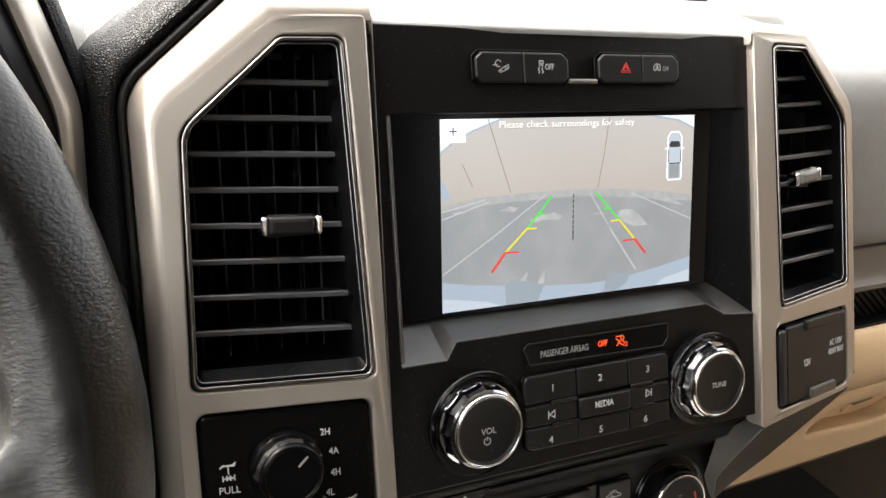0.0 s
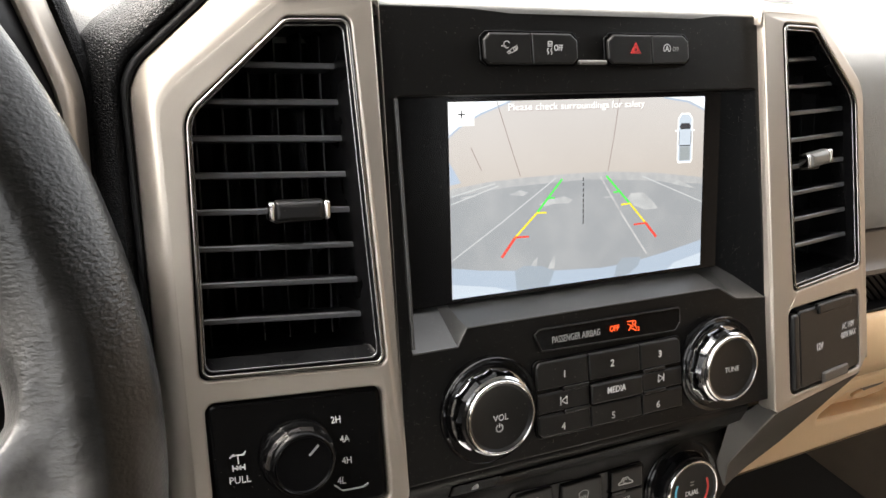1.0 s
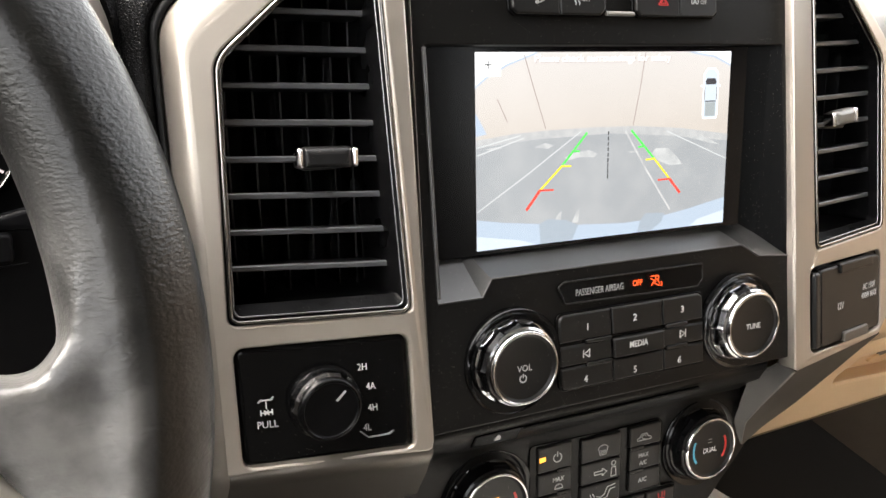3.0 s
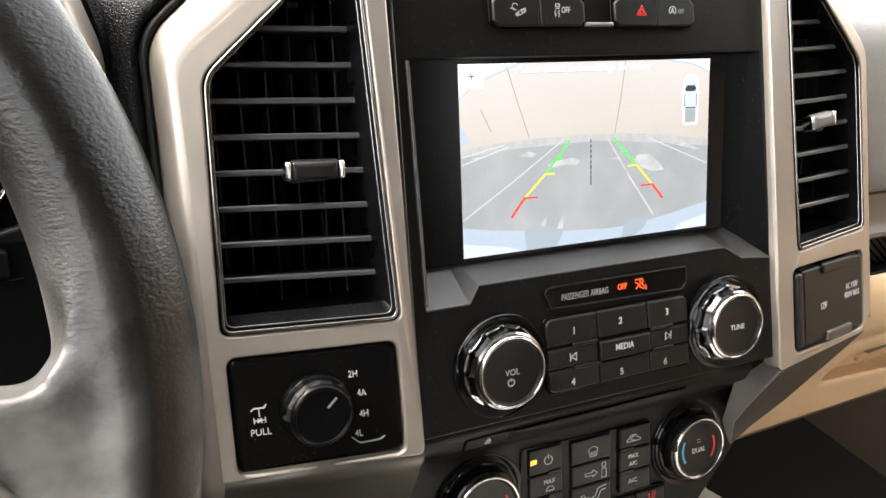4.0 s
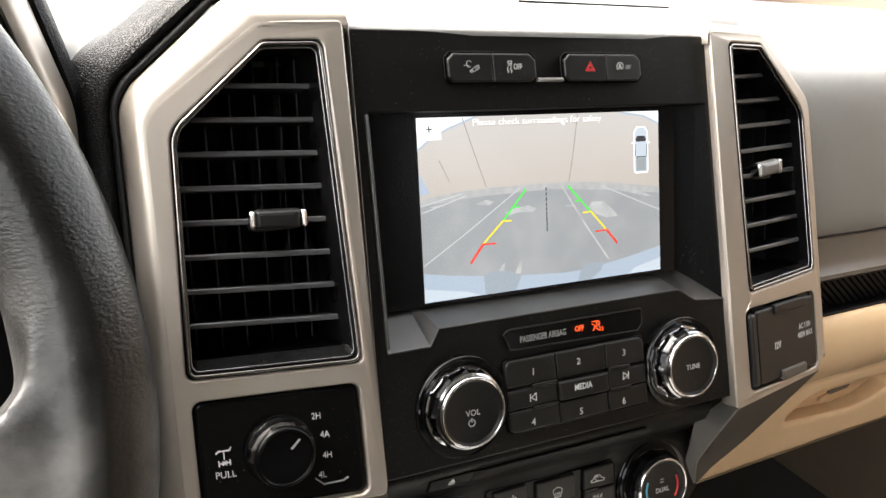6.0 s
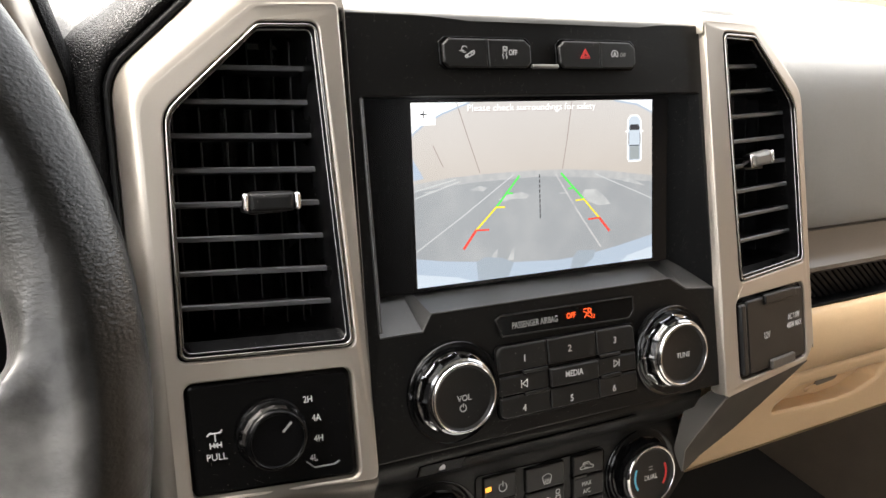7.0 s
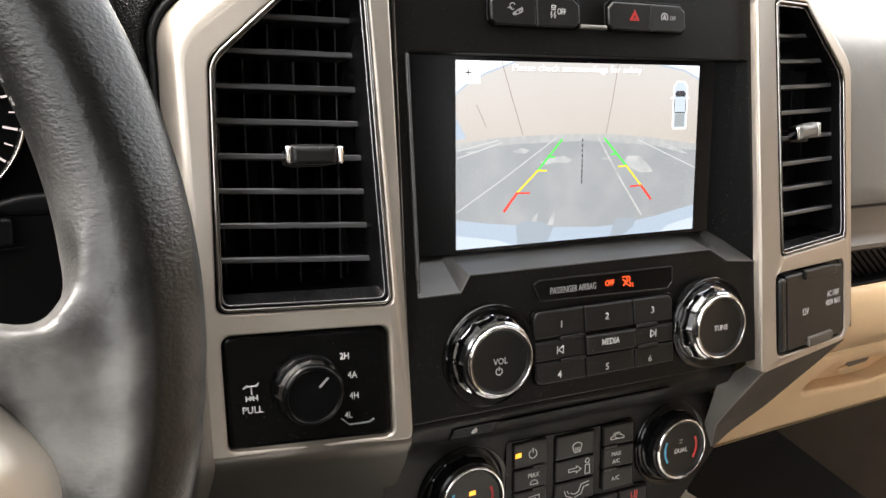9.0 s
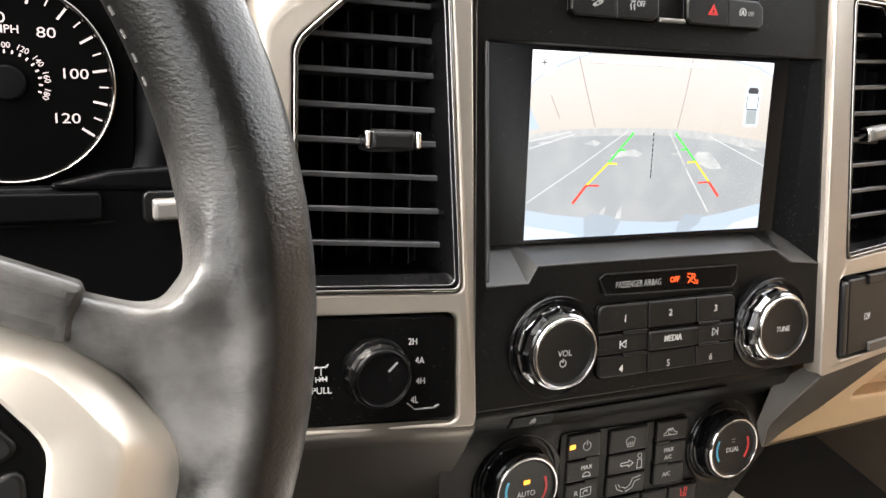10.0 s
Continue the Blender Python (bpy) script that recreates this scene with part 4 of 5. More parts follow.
DARK = glow("picture_dark", (0.05, 0.05, 0.06), S)
sheet("picture_wall", [(-87, -52), (87, -52), (87, 52), (-87, 52)], 0.35, WALL, screen)
sheet("picture_sky", [(-87, 35), (-80, 40), (-68, 46), (-50, 52), (-87, 52)], 0.25, SKY, screen)
for line in ([(-87, 34.2), (-80, 39.4), (-68, 45.4), (-50, 51.6)], [(56, 51.6), (74, 49), (86.6, 44)]):
    strokes("picture_edge", [line], 1.0, 0.2, BLUEEDGE, screen, 0.02)
sheet("picture_edge", [(-87, 9), (-80.5, 10), (-84.5, 17), (-87, 21)], 0.24, BLUEEDGE, screen)
sheet("picture_sky", [(58, 52), (75, 49.6), (87, 44.6), (87, 52)], 0.25, SKY, screen)
sheet("picture_road", [(-87, 7), (-64, 9.6), (-40, 10.6), (-10, 11), (18, 10.4), (50, 8), (87, 3), (87, -52), (-87, -52)], 0.25, ROAD, screen)
sheet("picture_far_road", [(-87, 7), (-64, 9.6), (-40, 10.6), (-10, 11), (18, 10.4), (50, 8), (87, 3), (87, -1), (40, 4), (0, 7), (-50, 6), (-87, 3)], 0.2, FARROAD, screen)
for ring in ([(-32, -5), (-25.5, -2.6), (-15.4, -1.5), (-9.4, -3.9), (-12.3, -5.8), (-21.5, -5.2), (-28.3, -6.4)],
             [(32, -3), (40.8, -3.2), (48, -8.6), (52.5, -13.6), (42.5, -13.6), (34.5, -10.6), (29.2, -6)],
             [(-51.3, 1.7), (-44.4, 3.9), (-39, 2.3), (-42.2, 0.5)], [(55, 2.5), (67.4, 2.5), (81.7, -3.4), (74.5, -2.2)],
             [(-26.4, -42), (-23.4, -35.9), (-21, -34.1), (-22, -42)], [(-38.3, -41), (-36.2, -36.7), (-33, -34.3), (-34, -41)],
             [(11.5, -3.8), (17.9, -3.5), (19.6, -4.7), (13.6, -4.7)], [(-81.6, 2.2), (-74.4, 3.1), (-71.2, 2.2), (-78.1, 1.4)]):
    sheet("picture_patch", ring, 0.16, SCUFF, screen)
for line in ([(-58, 51.5), (-52, 34), (-44, 11.5)], [(22.6, 51.5), (19, 30), (15, 11)], [(-74, 28), (-68, 16)]):
    strokes("picture_wall_seam", [line], 0.6, 0.2, SEAM, screen, 0.02)
for line in ([(-86.6, -31), (-56, -13), (-21, 9)], [(-86.6, -1), (-58, 7)], [(40, 6.5), (86.6, -12)], [(-86.6, 3), (-60, 8.4)]):
    strokes("picture_bay_line", [line], 0.7, 0.12, PALE, screen, 0.02)
strokes("picture_bay_line", [[(10, 7.6), (26, -16), (44, -40)]], 1.2, 0.12, FARLINE, screen, 0.02)
sheet("picture_bumper", [(-87, -35), (-70, -38), (-48, -40.6), (-22, -43.4), (10, -45.4), (30, -44.8), (58, -41), (87, -36), (87, -52), (-87, -52)], 0.12, BUMPER, screen)
sheet("picture_bumper", [(-48, -40.8), (-42, -38.4), (-30, -40), (-22, -43.6), (-26, -51.9), (-47, -51.9)], 0.08, BUMPERDARK, screen)
sheet("picture_bumper", [(22, -45.2), (26, -41), (40, -42), (38, -47), (30, -51.9), (20, -51.9)], 0.08, BUMPERDARK, screen)
sheet("picture_bumper", [(-87, -44), (-60, -48.5), (-50, -51.9), (-87, -51.9)], 0.06, BUMPERLIGHT, screen)
sheet("picture_bumper", [(87, -44), (66, -48), (60, -51.9), (87, -51.9)], 0.06, BUMPERLIGHT, screen)
for sgn, pts in ((-1, [(-17, 8), (-33.5, -9.5), (-47.6, -22), (-56, -32)]), (1, [(14, 8), (31, -9), (43, -21.6), (51, -30.4)])):
    for colour, a, b, wd in ((GREEN, 0, 1, 1.3), (YELLOW, 1, 2, 1.3), (RED, 2, 3, 1.7)):
        strokes("guide_line", [[pts[a], pts[b]]], wd, 0.06, colour, screen, 0.02)
    for colour, (x, z), ln_ in ((GREEN, (pts[0][0] * .45 + pts[1][0] * .55, pts[0][1] * .45 + pts[1][1] * .55), 4), (YELLOW, pts[1], 6), (RED, pts[2], 8.5)):
        strokes("guide_tick", [[(x, z), (x - sgn * ln_, z - 0.3)]], 1.1, 0.05, colour, screen, 0.02)
strokes("guide_centre", [[(-2.2, 8 - k * 3.0), (-2.3, 6.6 - k * 3.1)] for k in range(9)], 0.8, 0.06, DARK, screen, 0.02)
sheet("zoom_key", [(-87, 39.6), (-72, 39.6), (-72, 52), (-87, 52)], 0.06, WHITE, screen)
strokes("zoom_plus", [[(-81.3, 45.6), (-77.5, 45.6)], [(-79.4, 43.7), (-79.4, 47.5)]], 0.7, 0.02, DARK, screen, 0.02)
text("caption_edge", "Please check surroundings for safety", 5.5, -5.2, 48.1, 0.07, SEAM, screen, stretch=1.14, thick=0.01, bold=0.12)
text("caption", "Please check surroundings for safety", 5.5, -5.4, 48.4, 0.04, WHITE, screen, stretch=1.14, thick=0.02)
van = [(66.4, 15), (66.6, 39), (69, 42), (75, 42), (77.4, 39), (77.6, 15), (76.8, 13), (67.2, 13)]
strokes("truck_sign", [van + [van[0]], [(64.6, 32), (66.4, 32)], [(77.4, 32), (79.2, 32)]], 0.8, 0.02, WHITE, screen, 0.02)
sheet("truck_sign", van, 0.06, BUMPERLIGHT, screen)
sheet("truck_sign", [(67.6, 34.4), (69, 36.4), (75, 36.4), (76.4, 34.4), (75.6, 32.8), (68.4, 32.8)], 0.03, DARK, screen)
sheet("truck_sign", [(68, 14.2), (76, 14.2), (76, 22.4), (68, 22.4)], 0.04, BED, screen)
strokes("truck_sign", [[(67.2, 24), (67.2, 31)], [(76.8, 24), (76.8, 31)], [(68, 23), (76, 23)]], 0.7, 0.03, DARK, screen, 0.02)

# ---- climate panel below ----
clim = thing("climate_panel", (0, 0, -190), "black heating control panel with two chrome knobs and lit keys", "control panel")
loft("scoop", [[(x, y, z) for x in (-132, -60, 0, 60, end)] + [(end + 0.8, y + 1.5, z), (end - 6, y + 40, z)] for y, z, end in ((-12, -136, 112), (-17, -138, 112), (-20.5, -143, 112), (-19.4, -147, 112), (-13.8, -156, 112), (-5, -162, 112), (1.6, -167.5, 112), (3, -180, 114), (4, -200, 119), (4, -212, 121), (4, -241, 94), (4, -262, 74))], FASCIA, clim, sharp=60)
loft("disc_slot", [[(x, y, z) for x in (-70, 0, 56)] for y, z in ((-19.9, -146.4), (-14, -147.2), (-14, -148.2), (-19.5, -148.6), (-20.4, -149.6), (-17.8, -150.8))], PIANO, clim, sharp=20)
tube("slot_lip", [(-70, -19.9, -149.4), (0, -19.9, -149.4), (56, -19.9, -149.2)], 0.5, BUTTON, clim)


def slope(x, z):
    return -19.4 + (-147 - z) * 0.62


ej = key("eject_key", rounded([(-99.5, -156.8, .6), (-70.4, -157.4, .6), (-70.4, -148.2, .6), (-99.5, -148.2, .6)], n=2), -1.6, 3, clim, slope, material=PIANO)
strokes("icon", [[(-86.4, -152.6), (-83.0, -152.6)], [(-86.0, -152.1), (-83.4, -152.1)], [(-85.6, -151.6), (-83.8, -151.6)], [(-85.2, -151.1), (-84.2, -151.1)], [(-84.9, -150.6), (-84.5, -150.6)], [(-86.4, -153.9), (-83.0, -153.9)]], 0.8, -1.9, WHITEINK, ej, 0.3, over=slope)
CF = 0.0
grid = {
    "power": (-47.6, -23.6, -191.5, -175), "max_front": (-47.6, -23.6, -206.5, -192.5), "rear": (-47.6, -23.6, -221, -207.5),
    "front": (-16.6, 13, -192.4, -176.6), "face": (-16.6, 13, -207, -193.2), "floor": (-16.6, 13, -222, -208),
    "recirc": (20.4, 44.8, -190.4, -176.4), "maxac": (20.4, 44.8, -206, -191.6), "ac": (20.4, 44.8, -220.4, -207),
    "seat": (12, 33, -236, -224), "seat_heat": (34.5, 57.5, -236.5, -224), "off": (-47.6, -23.6, -236, -222.2), "mid": (-18.2, 10.5, -236, -223.4)}
plate("key_well", rounded([(-52.4, -173.2, 3), (16.6, -175.4, 1), (44, -174.6, 3), (47, -178, 3), (47, -222, 1), (59, -223, 1), (59, -238, 1), (-52.4, -238, 3)]), PIANO, clim, front=1.6, depth=3, bevel=0.4, over=flat)
for tag, (x0, x1, z0, z1) in grid.items():
    k = key("climate_key", box_outline(x0, x1, z0, z1, 1.0), CF, 4, clim, flat)
    cx, cz, y = (x0 + x1) / 2, (z0 + z1) / 2, CF - 0.3
    if tag == "power":
        sheet("lamp", [(-46.8, -184.4), (-42.4, -184), (-42.4, -181), (-46.8, -181.2)], y, AMBER, k)
        strokes("icon", [arc(-34, -183.4, 2.8, 120, 420), [(-34, -182.6), (-34, -179.6)]], 0.55, y, WHITEINK, k)
    elif tag == "max_front":
        text("lettering", "MAX", 4.3, -33.4, -197.6, y, WHITEINK, k, stretch=0.9)
        strokes("icon", [arc(-33, -203.6, 2.8, 0, 180), [(-35.8, -203.6), (-30.2, -203.6)]], 0.45, y, WHITEINK, k)
    elif tag == "rear":
        text("lettering", "R", 5.0, -40, -214.2, y, WHITEINK, k)
        strokes("icon", [[(-36.6, -211.8), (-29, -211.2), (-29, -216.4), (-36.6, -217), (-36.6, -211.8)], arc(-33, -215, 1.6, 20, 200), [(-34, -213), (-31.4, -213)]], 0.45, y, WHITEINK, k)
    elif tag == "front":
        strokes("icon", [arc(-0.8, -187, 4.4, 35, 145), [(-4.4, -184.4), (-3, -189)], [(2.8, -184.4), (1.4, -189)], [(-3, -189), (1.4, -189)], [(-2.2, -186), (-2.2, -188)], [(-.8, -186), (-.8, -188)], [(.6, -186), (.6, -188)]], 0.45, y, WHITEINK, k)
    elif tag == "face":
        strokes("icon", [[(-7, -199.6), (-1, -199.6), (-1, -198.2), (2.4, -200.6), (-1, -203), (-1, -201.6), (-7, -201.6), (-7, -199.6)], arc(7.4, -196.4, 1.6, 0, 360, 10), [(6, -199), (9, -199), (9.4, -205), (5.6, -205), (6, -199)]], 0.45, y, WHITEINK, k)
    elif tag == "floor":
        strokes("icon", [[(9, -210.6), (3, -211.4), (1, -216), (-2, -217.4), (-5, -216.2)], [(9, -213), (5, -213.6), (3, -218), (-2, -219.6)], [(-10, -213.8), (-8.6, -217.4), (-4, -219.4)], [(-8, -213.8), (-6.6, -216.2)]], 0.45, y, WHITEINK, k)
    elif tag == "recirc":
        strokes("icon", [[(25.6, -184.6), (27.4, -184.2), (28.6, -182), (32.6, -181.8), (34, -184), (36.4, -184.8), (36.2, -186.2), (25.8, -186), (25.6, -184.6)], arc(30.6, -184.2, 1.5, 30, 300)], 0.45, y, WHITEINK, k)
    elif tag == "maxac":
        text("lettering", "MAX", 4.1, 30.6, -196.4, y, WHITEINK, k, stretch=0.9)
        text("lettering", "A/C", 4.1, 30.6, -201.6, y, WHITEINK, k, stretch=0.9)
    elif tag == "ac":
        text("lettering", "A/C", 4.4, 30.4, -213.4, y, WHITEINK, k, stretch=0.95)
    elif tag == "seat_heat":
        strokes("icon", [[(44, -226.6), (44.6, -231.4), (48.6, -232), (48.8, -230.4), (46, -229.8)], [(47.2, -226), (47.2, -229)], [(49, -226), (49, -229)]], 0.8, y, REDINK, k)
for x0, x1, z in ((20.5, 31, -190.8), (20.5, 31, -206.4), (-34, -25.2, -192.0), (-34, -25.2, -207.0)):
    key_bar(x0, x1, z, -0.6, clim, flat)
for name, x, z, words in (("driver_temperature_knob", -80.5, -200, "AUTO"), ("passenger_temperature_knob", 79, -199.5, "DUAL")):
    k, yf = dial(name, x, z, 3.8, -9.6, 20.3, clim, KNOBBLACK, 1.5)
    text("lettering", words, 4.9, x, z - 1.4 if words == "DUAL" else z - 3.0, yf, WHITEINK, k, stretch=0.9)
    strokes("cool_arc", [arc(x, z, 13.6, 155, 215)], 1.5, yf, BLUEINK, k)
    strokes("warm_arc", [arc(x, z, 13.6, 25, -35)], 1.5, yf, REDINK, k)
    if words == "AUTO":
        sheet("lamp", [(x - 2.2, z + 3), (x + 2.2, z + 3.2), (x + 2.2, z + 6), (x - 2.2, z + 5.8)], yf, AMBER, k)
    else:
        strokes("icon", [[(x - 1.4, z + 4), (x + 1.4, z + 4)], [(x - 1.4, z + 6), (x + 1.4, z + 6)]], 0.5, yf, DIMINK, k)

# console that runs back between the seats from under the climate panel
console = thing("centre_console", (60, -60, -262), "pale grey plastic console running back under the climate panel", "console")
loft("top", [[(x, y, z) for x, z in ((-110, -292), (-109, -266), (-104, -261), (0, -259), (120, -259), (127, -260), (131, -263), (133, -290))] for y in (40, 37, 0, -80, -160)], PALEGREY, console, sharp=50)
loft("front_edge", [[(x, 40, z) for x in (-110, 0, 133)] for z in (-262, -420)], PALEGREY, console)
loft("side", [[(133, y, z) for y in (40, -160)] for z in (-288, -420)], CHARCOAL, console)

# lower cheeks of the centre stack
cheeks = thing("console_side", (0, 20, -200), "satin cheeks under the champagne vent trims, darkened for their shade", "dash trim")
# passenger side: a flat face that runs down to a point, with a side that turns in to the black panel
face = [((117.2, -37.4, -144.4), (217, -20.6, -139)), ((117.3, -25, -160), (187, -14, -161)), ((117.4, -12, -176.5), (158, -6.5, -183)), ((117.5, 0, -193), (133, 0.6, -200)), ((118.5, 3.4, -210), (120.6, 4, -211))]
turn = [(120, -27, -138), (113, -17, -149.5), (108, -8, -160), (110, 3, -190), (114, 7, -210)]
rows = []
for p, q in face:
    p, q = Vector(p), Vector(q)
    rows.append([tuple(w) for w in (p + Vector((-0.3, 0.8, 0)), p + Vector((0.4, -0.3, 0)), p.lerp(q, 0.03), p.lerp(q, 0.5), p.lerp(q, 0.97), q, q + Vector((1.2, 2, 0)), q + Vector((0, 60, 0)))])
loft("cheek", rows, CHEEKSHADE, cheeks, sharp=35)
# same paint as the cheek, coloured darker for shade
loft("cheek_return", [[t, tuple(Vector(t).lerp(Vector(p), 0.97))] for t, (p, q) in zip(turn, face)], RETURNSHADE, cheeks, "satin face that turns in to the black panel, darkened for its shade", sharp=60)
# driver side: rolls under the selector plate
rows = []
for x, z in ((-131.3, -137), (-131.4, -139.4), (-131.7, -141.5), (-132.3, -144), (-132.8, -147), (-132, -151), (-130.5, -156), (-129, -162), (-127.5, -171), (-124.5, -186), (-120, -210), (-112, -262)):
    front = [(q, surf(q, z) - 5.7 + roll(z) + (1.6 if z > -141 else 0), z) for q in (x, x - 1.5, -180, -228)]
    rows.append([(x + 3, front[0][1] + 50, z), (x + 1, front[0][1] + 3, z), (x + 0.2, front[0][1] + 0.8, z), *front, (-231, front[3][1] + 5, z), (-233, front[3][1] + 55, z)])
loft("cheek", rows, CHEEKSHADE, cheeks, sharp=50)

# ---- drive selector plate beside the wheel ----
sel = thing("drive_selector", (-181, -22, -110), "black four-wheel-drive selector plate with a round knob", "rotary switch")
plate("plate", box_outline(-221, -141.2, -138.2, -81.4, 4.6), PIANO, sel, front=-4.4, depth=9, bevel=2.6)
yb = surf(-184, -107) - 4.4
k = lathe("knob", [(17.6, -1), (17.6, 1.5), (16.9, 2)], (-182.6, yb, -110), PIANO, sel, 64)
lathe("skirt", [(16.9, 1), (17.1, 5), (16.7, 8.6), (15.6, 11.6)], (-182.6, yb, -110), DARKCHROME, k, 16, sharp=6)
lathe("rim", [(15.6, 11.4), (15.0, 12.8), (14.2, 13.8), (13.7, 14.0), (13.3, 13.6)], (-182.6, yb, -110), PIANO, k, 64, sharp=60)
lathe("face", [(13.3, 13.6), (12.8, 12.8), (0, 13.0)], (-182.6, yb, -110), COLUMNBLACK, k, 64, sharp=30)
yf = yb - 13.1
strokes("pointer", [[(-179.6, -106.0), (-175.6, -102.2)]], 1.1, yf, WHITEINK, k)
for words, x, z in (("2H", -163.4, -95.6), ("4A", -160, -105.4), ("4H", -159.7, -116), ("4L", -163, -125.6)):
    text("lettering", words, 4.7, x, z, surf(x, z) - 4.7, WHITEINK, sel, stretch=0.82, over=surf)
# printed line that paints the lit edge of a shallow recess
strokes("bracket", [[(-166.4, -127.2), (-162.8, -130.4), (-153, -130), (-150.6, -128.6)]], 0.6, -5.0, DIMINK, sel, 0.8, over=surf)
text("lettering", "PULL", 4.7, -208.8, -118.4, surf(-208, -117) - 4.7, WHITEINK, sel, stretch=0.95, over=surf)
y = -4.9
strokes("icon", [[(-212.4, -107.6), (-210.7, -106.1)], [(-211.6, -106.7), (-205.8, -106.5)], [(-206.8, -106.9), (-205.3, -105.2)], [(-208.8, -106.7), (-208.8, -110.6)], [(-211.4, -111.4), (-211.4, -113.8)], [(-206.2, -111.3), (-206.2, -113.6)], [(-211.4, -112.7), (-206.2, -112.5)], [(-209.7, -111.6), (-207.9, -113.5)], [(-209.7, -113.5), (-207.9, -111.6)]], 0.5, y, WHITEINK, sel, 0.6, over=surf)

# ---- power outlet cover ----
soc = thing("socket_cover", (176, -22, -108), "black plastic power outlet cover with printed ratings", "socket cover")
plate("well", box_outline(132, 217.6, -135.2, -80.8, 4.6), PIANO, soc, front=-3.0, depth=5, bevel=0.6)
flap = plate("flap", rounded([(140.5, -133.2, 3), (214.5, -133.2, 3), (215, -83.4, 3), (140.5, -83.4, 3)]), BUTTON, soc, front=-7.0, depth=6, bevel=1.6)
plate("pivot", box_outline(133.4, 141, -133.2, -84.4, 2.6), VENTBLACK, soc, front=-7.4, depth=6, bevel=2.4)
plate("hinge_tab", box_outline(162, 203, -88.6, -82, 1.2), BUTTON, flap, front=-9.0, depth=5, bevel=1.2)
# lighter plastic than the flap, in place of the light on this tab
plate("pull_tab", box_outline(166, 197, -134.4, -127.6, 1.2), CHARCOAL, flap, front=-9.2, depth=5, bevel=1.2)
text("lettering", "12V", 6.4, 163.8, -110.2, surf(163.8, -110.2) - 7.2, WHITEINK, flap, stretch=0.8, bold=0.05, over=surf)
text("lettering", "AC 110V", 5.7, 200.4, -102.6, surf(200.4, -102.6) - 7.2, WHITEINK, flap, stretch=0.74, bold=0.02, over=surf)
text("lettering", "400W MAX", 5.7, 200.4, -108.6, surf(200.4, -108.6) - 7.2, WHITEINK, flap, stretch=0.70, bold=0.02, over=surf)

# ---- instrument cluster ----
clus = thing("instrument_cluster", (-337, 5, 26), "black speedometer cluster with white numerals in a chrome ring", "instrument cluster")
DIALBLACK = mat("dial_black", (0.002, 0.002, 0.002), 0.4, 0, 0.1, gloss=0.02)
GX, GZ, GY, GR = -338.0, 26.6, 2.0, 41.4
INK = glow("dial_ink", (1.0, 0.84, 0.83), 0.85 / 2 ** EXPOSURE)
lathe("dial_face", [(0, 0), (GR - 1, 0), (GR - 0.6, -0.6)], (GX, GY, GZ), DIALBLACK, clus, 72)
lathe("dial_ring", [(GR - 1.4, -0.5), (GR - 1.2, 2.6), (GR, 3.6), (GR + 0.9, 3.2), (GR + 1.4, 1)], (GX, GY, GZ), RINGCHROME, clus, 96, "thin chrome ring", 60)
lathe("hub", [(7.2, 0), (7.2, 4.0), (6.4, 5.0), (0, 5.4)], (GX, GY, GZ), COLUMNBLACK, clus, 40)


def bearing(v):
    return 96 - 43.3 * (v - 60) / 20


for v in range(0, 125, 5):
    a = radians(bearing(v))
    r0, wd = (33.8, 1.05) if v % 10 == 0 else (35.8, 0.65)
    strokes("tick", [[(GX + r0 * math.cos(a), GZ + r0 * math.sin(a)), (GX + 39 * math.cos(a), GZ + 39 * math.sin(a))]], wd, GY - 0.4, INK, clus)
for v in range(0, 140, 20):
    if v <= 120:
        a = radians(bearing(v))
        text("numeral", str(v), 6.1, GX + 26.2 * math.cos(a), GZ + 26.2 * math.sin(a), GY - 0.3, INK, clus, stretch=1.28, bold=0.02)
text("lettering", "MPH", 4.8, GX + 1, GZ + 21.6, GY - 0.3, INK, clus, bold=0.05)
for v in range(100, 200, 20):
    a = radians(96 - 43.3 * (v / 1.609 - 60) / 20)
    text("numeral", str(v), 3.4, GX + 15.2 * math.cos(a), GZ + 15.2 * math.sin(a), GY - 0.3, INK, clus, bold=0.04, turn=math.degrees(a) - 90)
for v in range(80, 190, 10):
    a = radians(96 - 43.3 * (v / 1.609 - 60) / 20)
    strokes("tick", [[(GX + 12.2 * math.cos(a), GZ + 12.2 * math.sin(a)), (GX + 13.2 * math.cos(a), GZ + 13.2 * math.sin(a))]], 0.8, GY - 0.4, INK, clus)
plate("backing", rounded([(-460, -26, 6), (-290, -26, 20), (-286, 90, 20), (-460, 90, 6)]), DIALBLACK, clus, front=GY + 3, depth=6, bevel=0.5, over=flat)
# tunnel round the dials, its champagne arch and the hood above
inner = rounded([(-470, -24, 0), (-291, -24, 30), (-286, 60, 40), (-314, 118, 30), (-470, 126, 0)], False, 8)
outer = rounded([(-470, -34, 0), (-268, -34, 16), (-267.5, 55, 60), (-296, 140, 40), (-470, 152, 0)], False, 8)
tunnel = [[(p[0] + (q[0] - p[0]) * f, y, p[1] + (q[1] - p[1]) * f) for p, q in zip(inner, outer)] for f, y in ((0, 8), (0.25, 0), (0.6, -2), (0.8, 3), (1.0, 12))]
loft("tunnel", tunnel, COLUMNBLACK, clus, sharp=60)
frame_in = rounded([(-268, -34, 0), (-267.5, 55, 60), (-296, 140, 40), (-470, 152, 0)], False, 8)
frame_out = rounded([(-257.5, -34, 0), (-256.5, 62, 60), (-284, 150, 40), (-470, 164, 0)], False, 8)
